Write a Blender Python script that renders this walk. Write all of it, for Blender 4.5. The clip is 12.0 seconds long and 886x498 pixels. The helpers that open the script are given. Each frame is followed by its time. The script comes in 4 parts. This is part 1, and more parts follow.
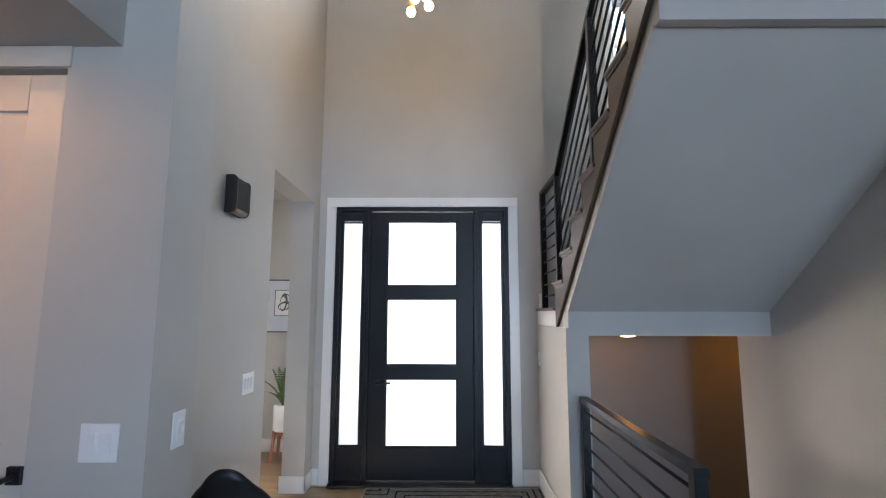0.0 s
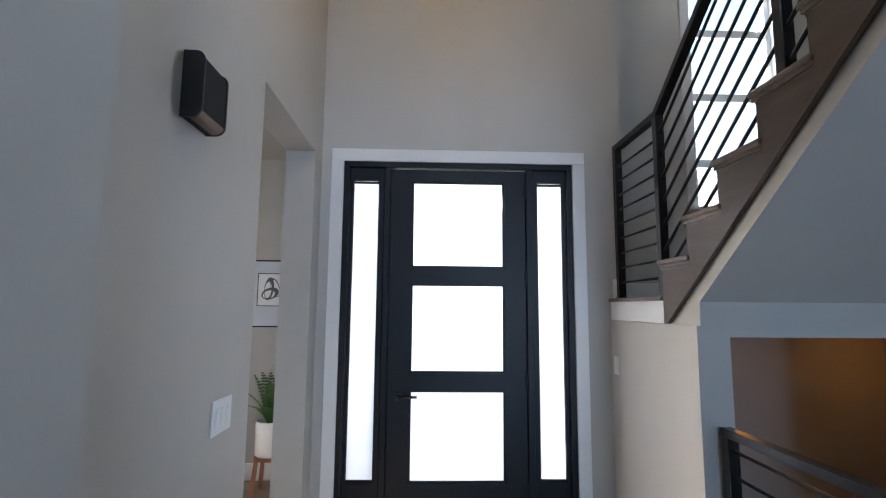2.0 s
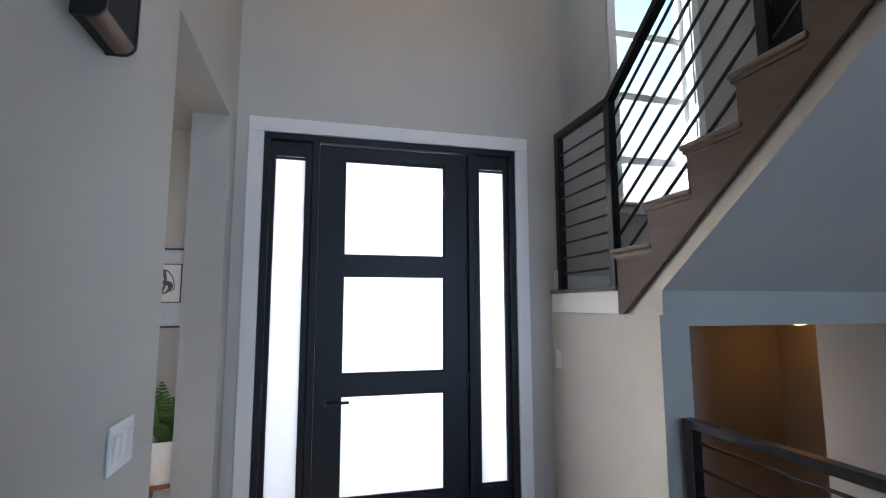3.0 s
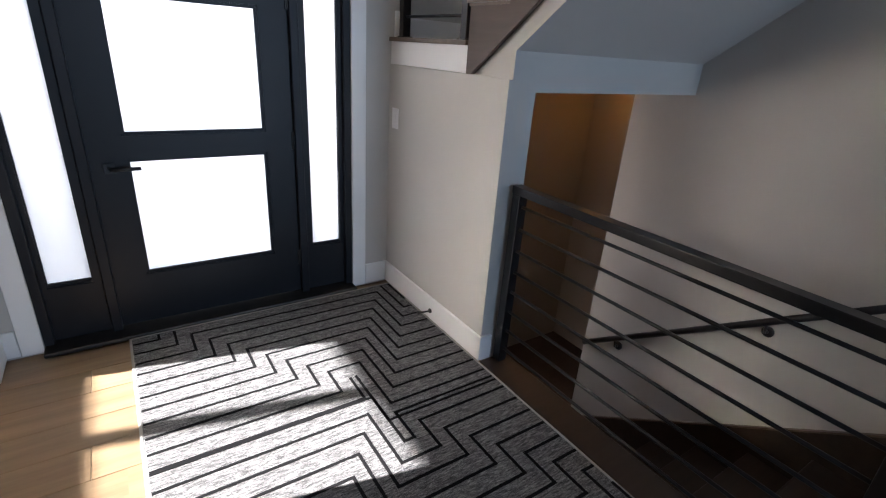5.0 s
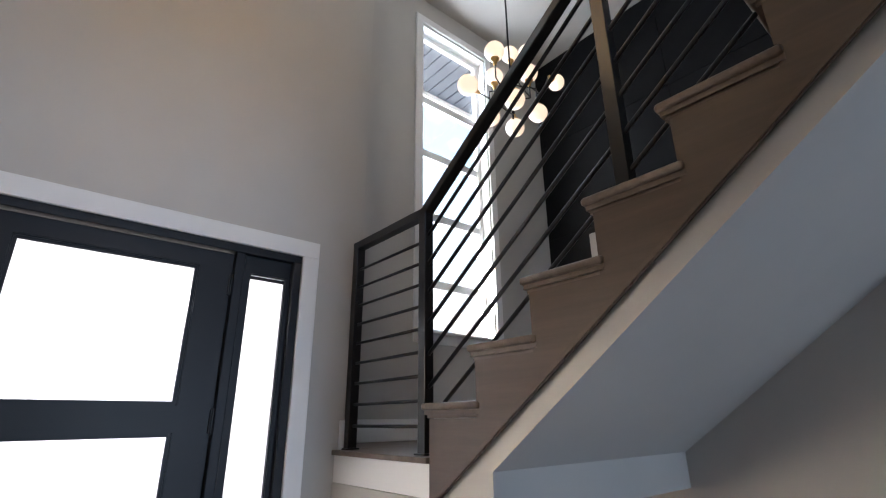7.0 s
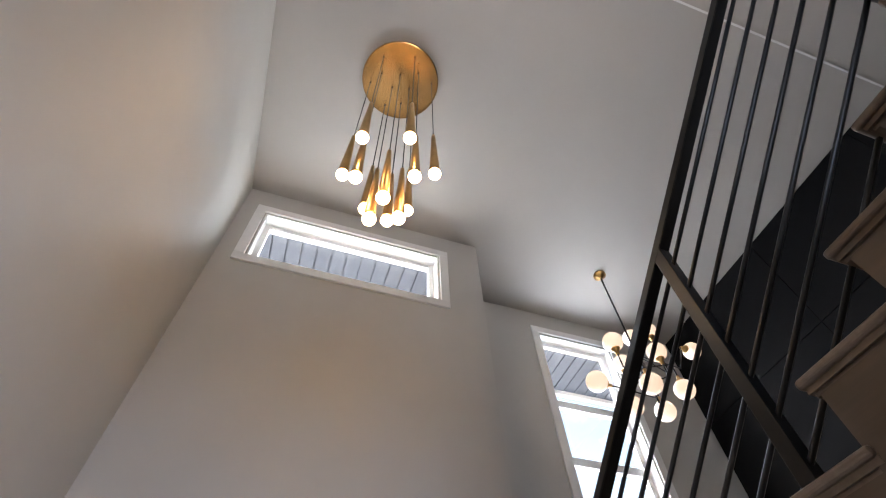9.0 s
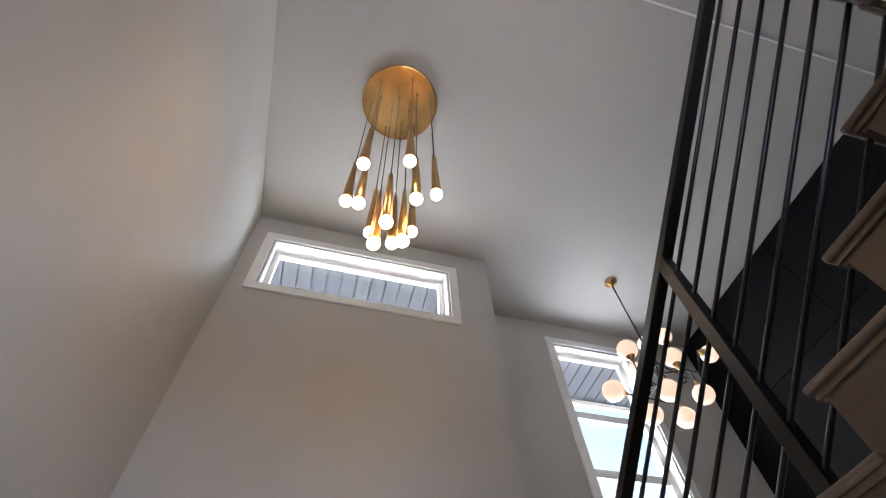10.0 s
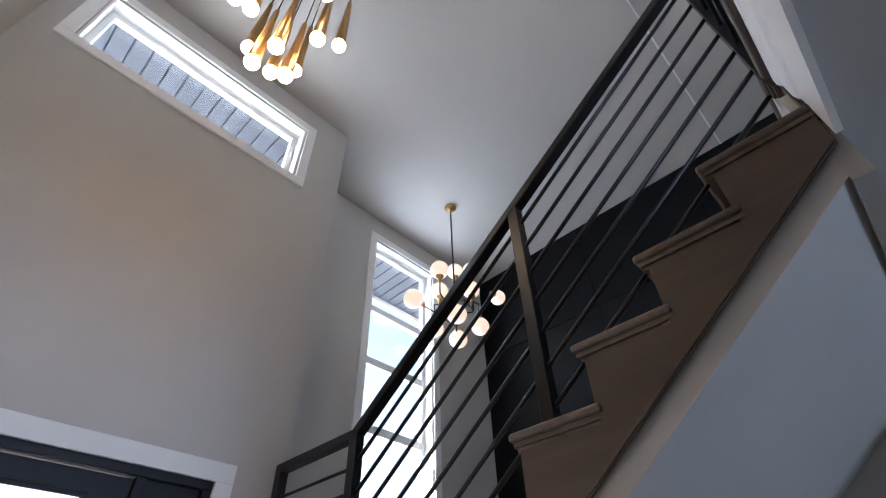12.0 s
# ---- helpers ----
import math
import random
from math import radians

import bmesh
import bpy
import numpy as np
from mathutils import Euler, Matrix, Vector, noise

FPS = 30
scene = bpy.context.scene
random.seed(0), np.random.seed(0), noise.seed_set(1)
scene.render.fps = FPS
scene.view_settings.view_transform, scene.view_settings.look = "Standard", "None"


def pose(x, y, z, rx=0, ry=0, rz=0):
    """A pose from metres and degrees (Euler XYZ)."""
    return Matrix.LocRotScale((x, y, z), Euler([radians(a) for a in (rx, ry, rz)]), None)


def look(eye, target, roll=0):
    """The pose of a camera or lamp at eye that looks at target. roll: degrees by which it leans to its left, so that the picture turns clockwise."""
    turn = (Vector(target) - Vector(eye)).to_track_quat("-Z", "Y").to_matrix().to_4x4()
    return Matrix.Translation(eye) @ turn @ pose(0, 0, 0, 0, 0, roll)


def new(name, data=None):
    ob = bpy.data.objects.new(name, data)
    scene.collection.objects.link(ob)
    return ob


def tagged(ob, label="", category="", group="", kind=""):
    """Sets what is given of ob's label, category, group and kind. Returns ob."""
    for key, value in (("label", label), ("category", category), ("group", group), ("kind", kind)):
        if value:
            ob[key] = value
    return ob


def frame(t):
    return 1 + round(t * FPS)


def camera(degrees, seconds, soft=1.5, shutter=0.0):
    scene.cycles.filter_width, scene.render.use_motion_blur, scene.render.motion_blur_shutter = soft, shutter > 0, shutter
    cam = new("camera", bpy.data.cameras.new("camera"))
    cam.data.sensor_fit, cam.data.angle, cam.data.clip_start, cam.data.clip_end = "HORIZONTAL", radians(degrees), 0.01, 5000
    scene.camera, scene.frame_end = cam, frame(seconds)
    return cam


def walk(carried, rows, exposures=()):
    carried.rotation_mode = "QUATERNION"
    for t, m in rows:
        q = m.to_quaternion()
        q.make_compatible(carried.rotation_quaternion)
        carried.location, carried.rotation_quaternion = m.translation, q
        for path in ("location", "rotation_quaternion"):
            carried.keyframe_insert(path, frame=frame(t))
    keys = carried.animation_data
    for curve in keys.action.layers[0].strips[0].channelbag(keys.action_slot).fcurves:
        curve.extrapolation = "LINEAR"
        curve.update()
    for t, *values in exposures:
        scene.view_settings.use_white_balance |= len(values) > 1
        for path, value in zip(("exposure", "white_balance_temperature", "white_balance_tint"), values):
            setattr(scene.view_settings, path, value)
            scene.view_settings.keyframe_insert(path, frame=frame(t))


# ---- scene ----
cam = camera(84.9, 12.0, soft=1.15)
PATH = [
    (0, (0.238, -4.404, 1.466), (0.218, -2.422, 1.731), 0.1),
    (0.5, (0.126, -4.189, 1.465), (0.104, -2.206, 1.72), 0.2),
    (1, (-0.086, -3.886, 1.501), (-0.07, -1.9, 1.74), 0.5),
    (1.5, (-0.162, -3.563, 1.457), (-0.127, -1.578, 1.702), 0.5),
    (2, (-0.217, -3.289, 1.45), (-0.15, -1.304, 1.686), 0.5),
    (2.5, (-0.382, -3.122, 1.414), (-0.149, -1.152, 1.667), 0.5),
    (2.7, (-0.427, -3.053, 1.415), (-0.087, -1.1, 1.674), 0.2),
    (4.3, (-0.473, -2.714, 1.419), (0.426, -0.98, 0.989), 1.9),
    (4.5, (-0.46, -2.704, 1.419), (0.477, -1.04, 0.822), 2.7),
    (5, (-0.347, -2.661, 1.469), (0.707, -1.142, 0.707), 4.0),
    (5.5, (-0.219, -2.588, 1.54), (0.957, -1.11, 0.884), 3.7),
    (6, (-0.152, -2.484, 1.583), (1.111, -0.97, 1.247), 2.4),
    (6.5, (-0.184, -2.341, 1.627), (1.107, -0.824, 1.803), 0.9),
    (7, (-0.183, -2.286, 1.646), (1.034, -0.845, 2.311), -0.6),
    (7.5, (-0.149, -2.284, 1.665), (0.883, -0.954, 2.745), -1.8),
    (7.7, (-0.148, -2.284, 1.663), (0.774, -1.007, 2.896), -2.4),
    (9.3, (-0.123, -2.438, 1.727), (0.26, -1.372, 3.375), -3.5),
    (9.5, (-0.118, -2.443, 1.727), (0.255, -1.386, 3.383), -4.0),
    (10, (-0.11, -2.465, 1.718), (0.251, -1.412, 3.379), -4.4),
    (10.5, (-0.13, -2.49, 1.725), (0.252, -1.422, 3.373), -4.7),
    (11, (-0.185, -2.475, 1.731), (0.364, -1.44, 3.352), -5.3),
    (11.5, (-0.222, -2.448, 1.72), (0.54, -1.44, 3.27), -4.0),
    (12, (-0.188, -2.396, 1.713), (0.897, -1.391, 3.06), -1.9),
]
walk(cam, [(t, look(eye, target, roll)) for t, eye, target, roll in PATH],
     exposures=[(0, 3.92, 6020, 12), (1, 3.80, 5980, 12), (2.5, 3.52, 5720, 11), (4.5, 3.38, 5830, 13), (5.5, 3.68, 5970, 14),
                (6.5, 3.56, 5850, 15), (7.5, 3.74, 6420, 16), (9.5, 3.48, 6300, 19), (10.5, 3.40, 6050, 18), (12, 3.54, 5740, 17)])

# ---- light ----
SUN_ELEV, SUN_AZ = 27.8, -76.5      # degrees; azimuth from +y towards +x
world = bpy.data.worlds.new("sky")
scene.world = world
world.use_nodes = True
wn = world.node_tree.nodes
sky = wn.new("ShaderNodeTexSky")
sky.sky_type = "NISHITA"
sky.sun_disc = False
sky.dust_density = 6.0
sky.air_density = 0.8
sky.sun_elevation = radians(SUN_ELEV)
sky.sun_rotation = radians(SUN_AZ)
wn["Background"].inputs["Strength"].default_value = 0.075
world.node_tree.links.new(sky.outputs[0], wn["Background"].inputs["Color"])
sun_data = bpy.data.lights.new("sun", "SUN")
sun_data.energy, sun_data.angle, sun_data.color = 5.0, radians(0.6), (1.0, 0.95, 0.87)
sun = new("sun", sun_data)
sun_from = Vector((math.sin(radians(SUN_AZ)) * math.cos(radians(SUN_ELEV)),
                   math.cos(radians(SUN_AZ)) * math.cos(radians(SUN_ELEV)), math.sin(radians(SUN_ELEV))))
sun.matrix_world = look(sun_from * 30, (0, 0, 0))


def area_lamp(name, eye, target, w, h, watts, colour):
    d = bpy.data.lights.new(name, "AREA")
    d.shape, d.size, d.size_y, d.energy, d.color = "RECTANGLE", w, h, watts, colour
    ob = new(name, d)
    ob.matrix_world = look(eye, target)
    return ob


# sky light in the window openings
area_lamp("sky_light_rear", (1.6, -9.2, 1.5), (1.6, 0, 1.5), 1.4, 2.2, 11.0, (0.52, 0.74, 1.0))
area_lamp("sky_light_door", (0.0, 0.55, 1.35), (0, -5, 1.35), 1.7, 2.5, 0.6, (0.95, 0.97, 1.0))
area_lamp("sky_light_stair", (2.45, 0.95, 3.75), (2.2, -5, 2.6), 0.85, 2.9, 5.7, (0.72, 0.87, 1.0))
area_lamp("sky_light_clerestory", (0.0, 0.35, 4.92), (0, -5, 4.0), 1.45, 0.5, 2.0, (0.80, 0.94, 1.0))
# added fill for the upper front wall, from an unseen invented opening
area_lamp("gallery_fill_light", (0.3, -4.55, 4.45), (0.3, 0, 4.1), 1.4, 1.3, 0.9, (0.74, 0.87, 1.0))
area_lamp("sky_light_study", (-4.4, 0.1, 2.1), (0, -1.2, 1.0), 1.8, 0.6, 0.6, (0.95, 0.97, 1.0))


# ---- materials ----
def base_mat(name, rough=0.5, metal=0.0):
    m = bpy.data.materials.new(name)
    m.use_nodes = True
    nt = m.node_tree
    b = nt.nodes["Principled BSDF"]
    b.inputs["Roughness"].default_value = rough
    b.inputs["Metallic"].default_value = metal
    return m, nt, b


def coords(nt, scale=(1, 1, 1), world_space=True):
    if world_space:
        src = nt.nodes.new("ShaderNodeNewGeometry").outputs["Position"]
    else:
        src = nt.nodes.new("ShaderNodeTexCoord").outputs["Object"]
    mp = nt.nodes.new("ShaderNodeMapping")
    mp.inputs["Scale"].default_value = scale
    nt.links.new(src, mp.inputs["Vector"])
    return mp.outputs["Vector"]


def noise_tex(nt, vec, scale, detail=4.0, rough=0.55):
    n = nt.nodes.new("ShaderNodeTexNoise")
    n.inputs["Scale"].default_value = scale
    n.inputs["Detail"].default_value = detail
    n.inputs["Roughness"].default_value = rough
    nt.links.new(vec, n.inputs["Vector"])
    return n.outputs["Fac"]


def ramp(nt, fac, stops):
    r = nt.nodes.new("ShaderNodeValToRGB")
    while len(r.color_ramp.elements) < len(stops):
        r.color_ramp.elements.new(0.5)
    for e, (p, c) in zip(r.color_ramp.elements, stops):
        e.position, e.color = p, (*c, 1)
    nt.links.new(fac, r.inputs["Fac"])
    return r.outputs["Color"]


def bump(nt, b, height, strength, dist=0.01):
    n = nt.nodes.new("ShaderNodeBump")
    n.inputs["Strength"].default_value = strength
    n.inputs["Distance"].default_value = dist
    nt.links.new(height, n.inputs["Height"])
    nt.links.new(n.outputs["Normal"], b.inputs["Normal"])


def shade(c, k):
    return tuple(min(1.0, v * k) for v in c)


def paint(name, colour, rough=0.6, vary=0.05, texture=0.12, scale=160.0):
    """Wall paint: rolled orange-peel relief, large faint unevenness."""
    m, nt, b = base_mat(name, rough)
    v = coords(nt)
    big = noise_tex(nt, v, 1.3, 3)
    nt.links.new(ramp(nt, big, [(0.3, shade(colour, 1 - vary)), (0.7, shade(colour, 1 + vary))]), b.inputs["Base Color"])
    bump(nt, b, noise_tex(nt, v, scale, 3), texture, 0.002)
    return m


def wood(name, dark, light, rough=0.4, axis=1, scale=1.0, random_tone=0.25):
    """Stained wood with grain along one axis; every piece takes its own tone."""
    m, nt, b = base_mat(name, rough)
    s = [22.0 * scale] * 3
    s[axis] = 1.6 * scale
    info = nt.nodes.new("ShaderNodeObjectInfo")
    geo = nt.nodes.new("ShaderNodeNewGeometry")
    add = nt.nodes.new("ShaderNodeVectorMath")
    add.operation = "ADD"
    comb = nt.nodes.new("ShaderNodeCombineXYZ")
    mul = nt.nodes.new("ShaderNodeMath")
    mul.operation = "MULTIPLY"
    mul.inputs[1].default_value = 37.0
    nt.links.new(info.outputs["Random"], mul.inputs[0])
    for i in range(3):
        nt.links.new(mul.outputs[0], comb.inputs[i])
    nt.links.new(geo.outputs["Position"], add.inputs[0])
    nt.links.new(comb.outputs[0], add.inputs[1])
    mp = nt.nodes.new("ShaderNodeMapping")
    mp.inputs["Scale"].default_value = s
    nt.links.new(add.outputs[0], mp.inputs["Vector"])
    g = noise_tex(nt, mp.outputs["Vector"], 1.0, 8, 0.65)
    col = ramp(nt, g, [(0.25, dark), (0.75, light)])
    hsv = nt.nodes.new("ShaderNodeHueSaturation")
    mr = nt.nodes.new("ShaderNodeMapRange")
    mr.inputs["To Min"].default_value = 1 - random_tone
    mr.inputs["To Max"].default_value = 1 + random_tone
    nt.links.new(info.outputs["Random"], mr.inputs["Value"])
    nt.links.new(mr.outputs[0], hsv.inputs["Value"])
    nt.links.new(col, hsv.inputs["Color"])
    nt.links.new(hsv.outputs[0], b.inputs["Base Color"])
    bump(nt, b, g, 0.12, 0.002)
    return m


def metal(name, colour, rough, metallic=1.0, vary=0.1):
    m, nt, b = base_mat(name, rough, metallic)
    v = coords(nt)
    n = noise_tex(nt, v, 9.0, 5)
    nt.links.new(ramp(nt, n, [(0.3, shade(colour, 1 - vary)), (0.7, shade(colour, 1 + vary))]), b.inputs["Base Color"])
    bump(nt, b, noise_tex(nt, v, 220.0, 2), 0.05, 0.001)
    return m


def lamp_glass(name, colour, strength):
    m, nt, b = base_mat(name, 0.25)
    b.inputs["Base Color"].default_value = (0.9, 0.88, 0.84, 1)
    b.inputs["Emission Color"].default_value = (*colour, 1)
    b.inputs["Emission Strength"].default_value = strength
    return m


def grazing(nt):
    """Mirror share of a pane: 5 % face on, rising towards grazing view."""
    lw = nt.nodes.new("ShaderNodeLayerWeight")
    lw.inputs["Blend"].default_value = 0.5
    pw = nt.nodes.new("ShaderNodeMath")
    pw.operation = "POWER"
    pw.inputs[1].default_value = 4.0
    nt.links.new(lw.outputs["Facing"], pw.inputs[0])
    ma = nt.nodes.new("ShaderNodeMath")
    ma.operation = "MULTIPLY_ADD"
    ma.inputs[1].default_value = 0.7
    ma.inputs[2].default_value = 0.04
    nt.links.new(pw.outputs[0], ma.inputs[0])
    return ma.outputs[0]


def clear_glass(name):
    m, nt, b = base_mat(name, 0.02)
    out = nt.nodes["Material Output"]
    tr = nt.nodes.new("ShaderNodeBsdfTransparent")
    tr.inputs["Color"].default_value = (0.95, 0.97, 0.97, 1)
    gl = nt.nodes.new("ShaderNodeBsdfGlossy")
    gl.inputs["Roughness"].default_value = 0.02
    fr = grazing(nt)
    mix = nt.nodes.new("ShaderNodeMixShader")
    nt.links.new(fr, mix.inputs[0])
    nt.links.new(tr.outputs[0], mix.inputs[1])
    nt.links.new(gl.outputs[0], mix.inputs[2])
    nt.links.new(mix.outputs[0], out.inputs["Surface"])
    return m


def frosted_glass(name):
    """Satin-etched glass: scatters the daylight behind it, and lets part of it straight through."""
    m, nt, b = base_mat(name, 0.15)
    out = nt.nodes["Material Output"]
    tl = nt.nodes.new("ShaderNodeBsdfTranslucent")
    tl.inputs["Color"].default_value = (0.72, 0.73, 0.75, 1)
    tr = nt.nodes.new("ShaderNodeBsdfTransparent")
    gl = nt.nodes.new("ShaderNodeBsdfGlossy")
    gl.inputs["Roughness"].default_value = 0.08
    m1 = nt.nodes.new("ShaderNodeMixShader")
    m1.inputs[0].default_value = 0.05
    nt.links.new(tl.outputs[0], m1.inputs[1])
    nt.links.new(tr.outputs[0], m1.inputs[2])
    fr = grazing(nt)
    m2 = nt.nodes.new("ShaderNodeMixShader")
    nt.links.new(fr, m2.inputs[0])
    nt.links.new(m1.outputs[0], m2.inputs[1])
    nt.links.new(gl.outputs[0], m2.inputs[2])
    nt.links.new(m2.outputs[0], out.inputs["Surface"])
    return m


WALL = paint("greige_wall_paint", (0.50, 0.485, 0.455), 0.55)
# wall greige made darker: the cellar hall's shade is put into the colour
DIMWALL = paint("shaded_wall_paint", (0.26, 0.235, 0.21), 0.55)
CEIL = paint("ceiling_paint", (0.47, 0.45, 0.42), 0.75, 0.03, 0.3, 90.0)
WHITE = paint("white_trim_paint", (0.80, 0.80, 0.79), 0.35, 0.02, 0.04, 60.0)
DARKWALL = paint("charcoal_wall_paint", (0.0065, 0.0068, 0.0075), 0.7, 0.1)
DARKWALL.node_tree.nodes["Principled BSDF"].inputs["Specular IOR Level"].default_value = 0.08
DOORBLACK = paint("black_door_paint", (0.009, 0.010, 0.013), 0.42, 0.12, 0.06, 120.0)
DOORBLACK.node_tree.nodes["Principled BSDF"].inputs["Specular IOR Level"].default_value = 0.3
IRON = metal("black_powder_coated_steel", (0.008, 0.008, 0.009), 0.30, 0.0)
IRON.node_tree.nodes["Principled BSDF"].inputs["Specular IOR Level"].default_value = 0.42
BRASS = metal("brushed_brass", (0.62, 0.39, 0.15), 0.30, 1.0, 0.12)


def spun_brass():
    """Brass turned on a lathe: fine rings that stretch the glints outwards."""
    m = metal("spun_brass", (0.58, 0.35, 0.13), 0.20, 1.0, 0.12)
    nt = m.node_tree
    b = nt.nodes["Principled BSDF"]
    b.inputs["Anisotropic"].default_value = 0.85
    tg = nt.nodes.new("ShaderNodeTangent")
    tg.direction_type = "RADIAL"
    tg.axis = "Z"
    nt.links.new(tg.outputs[0], b.inputs["Tangent"])
    return m


SPUNBRASS = spun_brass()
BLACKPLASTIC = paint("black_plastic", (0.012, 0.012, 0.013), 0.4, 0.1, 0.05)
PLATE = paint("white_plastic", (0.82, 0.82, 0.82), 0.3, 0.01, 0.01)
DARKWOOD = wood("dark_walnut_stain", (0.018, 0.0105, 0.007), (0.040, 0.024, 0.016), 0.40, 0, 1.0, 0.1)
FLOORWOOD = wood("oak_floor", (0.15, 0.094, 0.051), (0.27, 0.188, 0.108), 0.34, 0, 0.8)
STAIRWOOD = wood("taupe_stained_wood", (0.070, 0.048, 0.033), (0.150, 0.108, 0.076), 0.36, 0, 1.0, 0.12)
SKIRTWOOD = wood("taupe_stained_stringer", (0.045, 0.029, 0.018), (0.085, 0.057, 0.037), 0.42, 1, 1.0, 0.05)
GLASS = clear_glass("window_glass")
FROST = frosted_glass("frosted_glass")
BULB = lamp_glass("frosted_bulb", (1.0, 0.66, 0.32), 3.0)
GLOBE = lamp_glass("opal_globe", (1.0, 0.70, 0.44), 0.075)


# ---- building tools ----
def add_box(bm, x0, x1, y0, y1, z0, z1):
    vs = [bm.verts.new((x, y, z)) for x in (x0, x1) for y in (y0, y1) for z in (z0, z1)]
    for f in ((0, 1, 3, 2), (4, 6, 7, 5), (0, 4, 5, 1), (2, 3, 7, 6), (0, 2, 6, 4), (1, 5, 7, 3)):
        bm.faces.new([vs[i] for i in f])
    return vs


def boxes(*dims, bevel=0.0, seg=2):
    bm = bmesh.new()
    for d in dims:
        add_box(bm, *d)
    if bevel:
        bmesh.ops.bevel(bm, geom=bm.edges[:], offset=bevel, segments=seg, affect="EDGES", profile=0.5)
    return bm


def prism(points, axis, a, b, bevel=0.0):
    """A polygon (u, v) drawn in the plane across the axis, pulled from a to b."""
    bm = bmesh.new()

    def at(u, v, w):
        return {"x": (w, u, v), "y": (u, w, v), "z": (u, v, w)}[axis]
    lo = [bm.verts.new(at(u, v, a)) for u, v in points]
    hi = [bm.verts.new(at(u, v, b)) for u, v in points]
    bm.faces.new(lo)
    bm.faces.new(hi[::-1])
    n = len(points)
    for i in range(n):
        bm.faces.new((lo[i], hi[i], hi[(i + 1) % n], lo[(i + 1) % n]))
    bmesh.ops.recalc_face_normals(bm, faces=bm.faces[:])
    if bevel:
        bmesh.ops.bevel(bm, geom=bm.edges[:], offset=bevel, segments=2, affect="EDGES")
    return bm


def lathe(profile, steps=24, bm=None, m=None):
    """Turn (radius, z) points about the z axis."""
    bm = bm or bmesh.new()
    m = m or Matrix.Identity(4)
    rings = []
    for r, z in profile:
        if r < 1e-5:
            rings.append([bm.verts.new(m @ Vector((0, 0, z)))])
        else:
            rings.append([bm.verts.new(m @ Vector((r * math.cos(2 * math.pi * i / steps), r * math.sin(2 * math.pi * i / steps), z))) for i in range(steps)])
    for p, q in zip(rings, rings[1:]):
        for i in range(steps):
            j = (i + 1) % steps
            if len(p) == 1 and len(q) > 1:
                bm.faces.new((p[0], q[j], q[i]))
            elif len(q) == 1 and len(p) > 1:
                bm.faces.new((p[i], p[j], q[0]))
            elif len(p) > 1:
                bm.faces.new((p[i], p[j], q[j], q[i]))
    bmesh.ops.recalc_face_normals(bm, faces=bm.faces[:])
    return bm


def tube(p, q, r, steps=12, bm=None):
    p, q = Vector(p), Vector(q)
    d = q - p
    m = Matrix.Translation(p) @ d.to_track_quat("Z", "Y").to_matrix().to_4x4()
    return lathe([(0, 0), (r, 0), (r, d.length), (0, d.length)], steps, bm, m)


def beam(p, q, w, h, bevel=0.003):
    """A square bar from p to q, w across (x) and h deep."""
    p, q = Vector(p), Vector(q)
    d = (q - p)
    side = Vector((1, 0, 0)) if abs(d.normalized().x) < 0.9 else Vector((0, 1, 0))
    up = side.cross(d).normalized()
    bm = bmesh.new()
    vs = []
    for c in (p, q):
        for a, b in ((-1, -1), (1, -1), (1, 1), (-1, 1)):
            vs.append(bm.verts.new(c + side * (a * w / 2) + up * (b * h / 2)))
    bm.faces.new(vs[:4][::-1])
    bm.faces.new(vs[4:])
    for i in range(4):
        j = (i + 1) % 4
        bm.faces.new((vs[i], vs[j], vs[4 + j], vs[4 + i]))
    bmesh.ops.recalc_face_normals(bm, faces=bm.faces[:])
    if bevel:
        bmesh.ops.bevel(bm, geom=bm.edges[:], offset=bevel, segments=2, affect="EDGES")
    return bm


def to_mesh(name, bm, material, smooth=False):
    me = bpy.data.meshes.new(name)
    bm.to_mesh(me)
    bm.free()
    me.materials.append(material)
    if smooth:
        for p in me.polygons:
            p.use_smooth = True
    return me


def part(name, bm, material, parent=None, label="", smooth=False):
    ob = new(name, to_mesh(name, bm, material, smooth))
    if parent:
        ob.parent = parent
    if label:
        tagged(ob, label)
    return ob


def thing(name, label, category, group="", kind="", at=(0, 0, 0)):
    ob = new(name)
    ob.location = at
    return tagged(ob, label, category, group, kind)


def struct(name, bm, material, label, category):
    return tagged(part(name, bm, material), label, category, kind="structure")


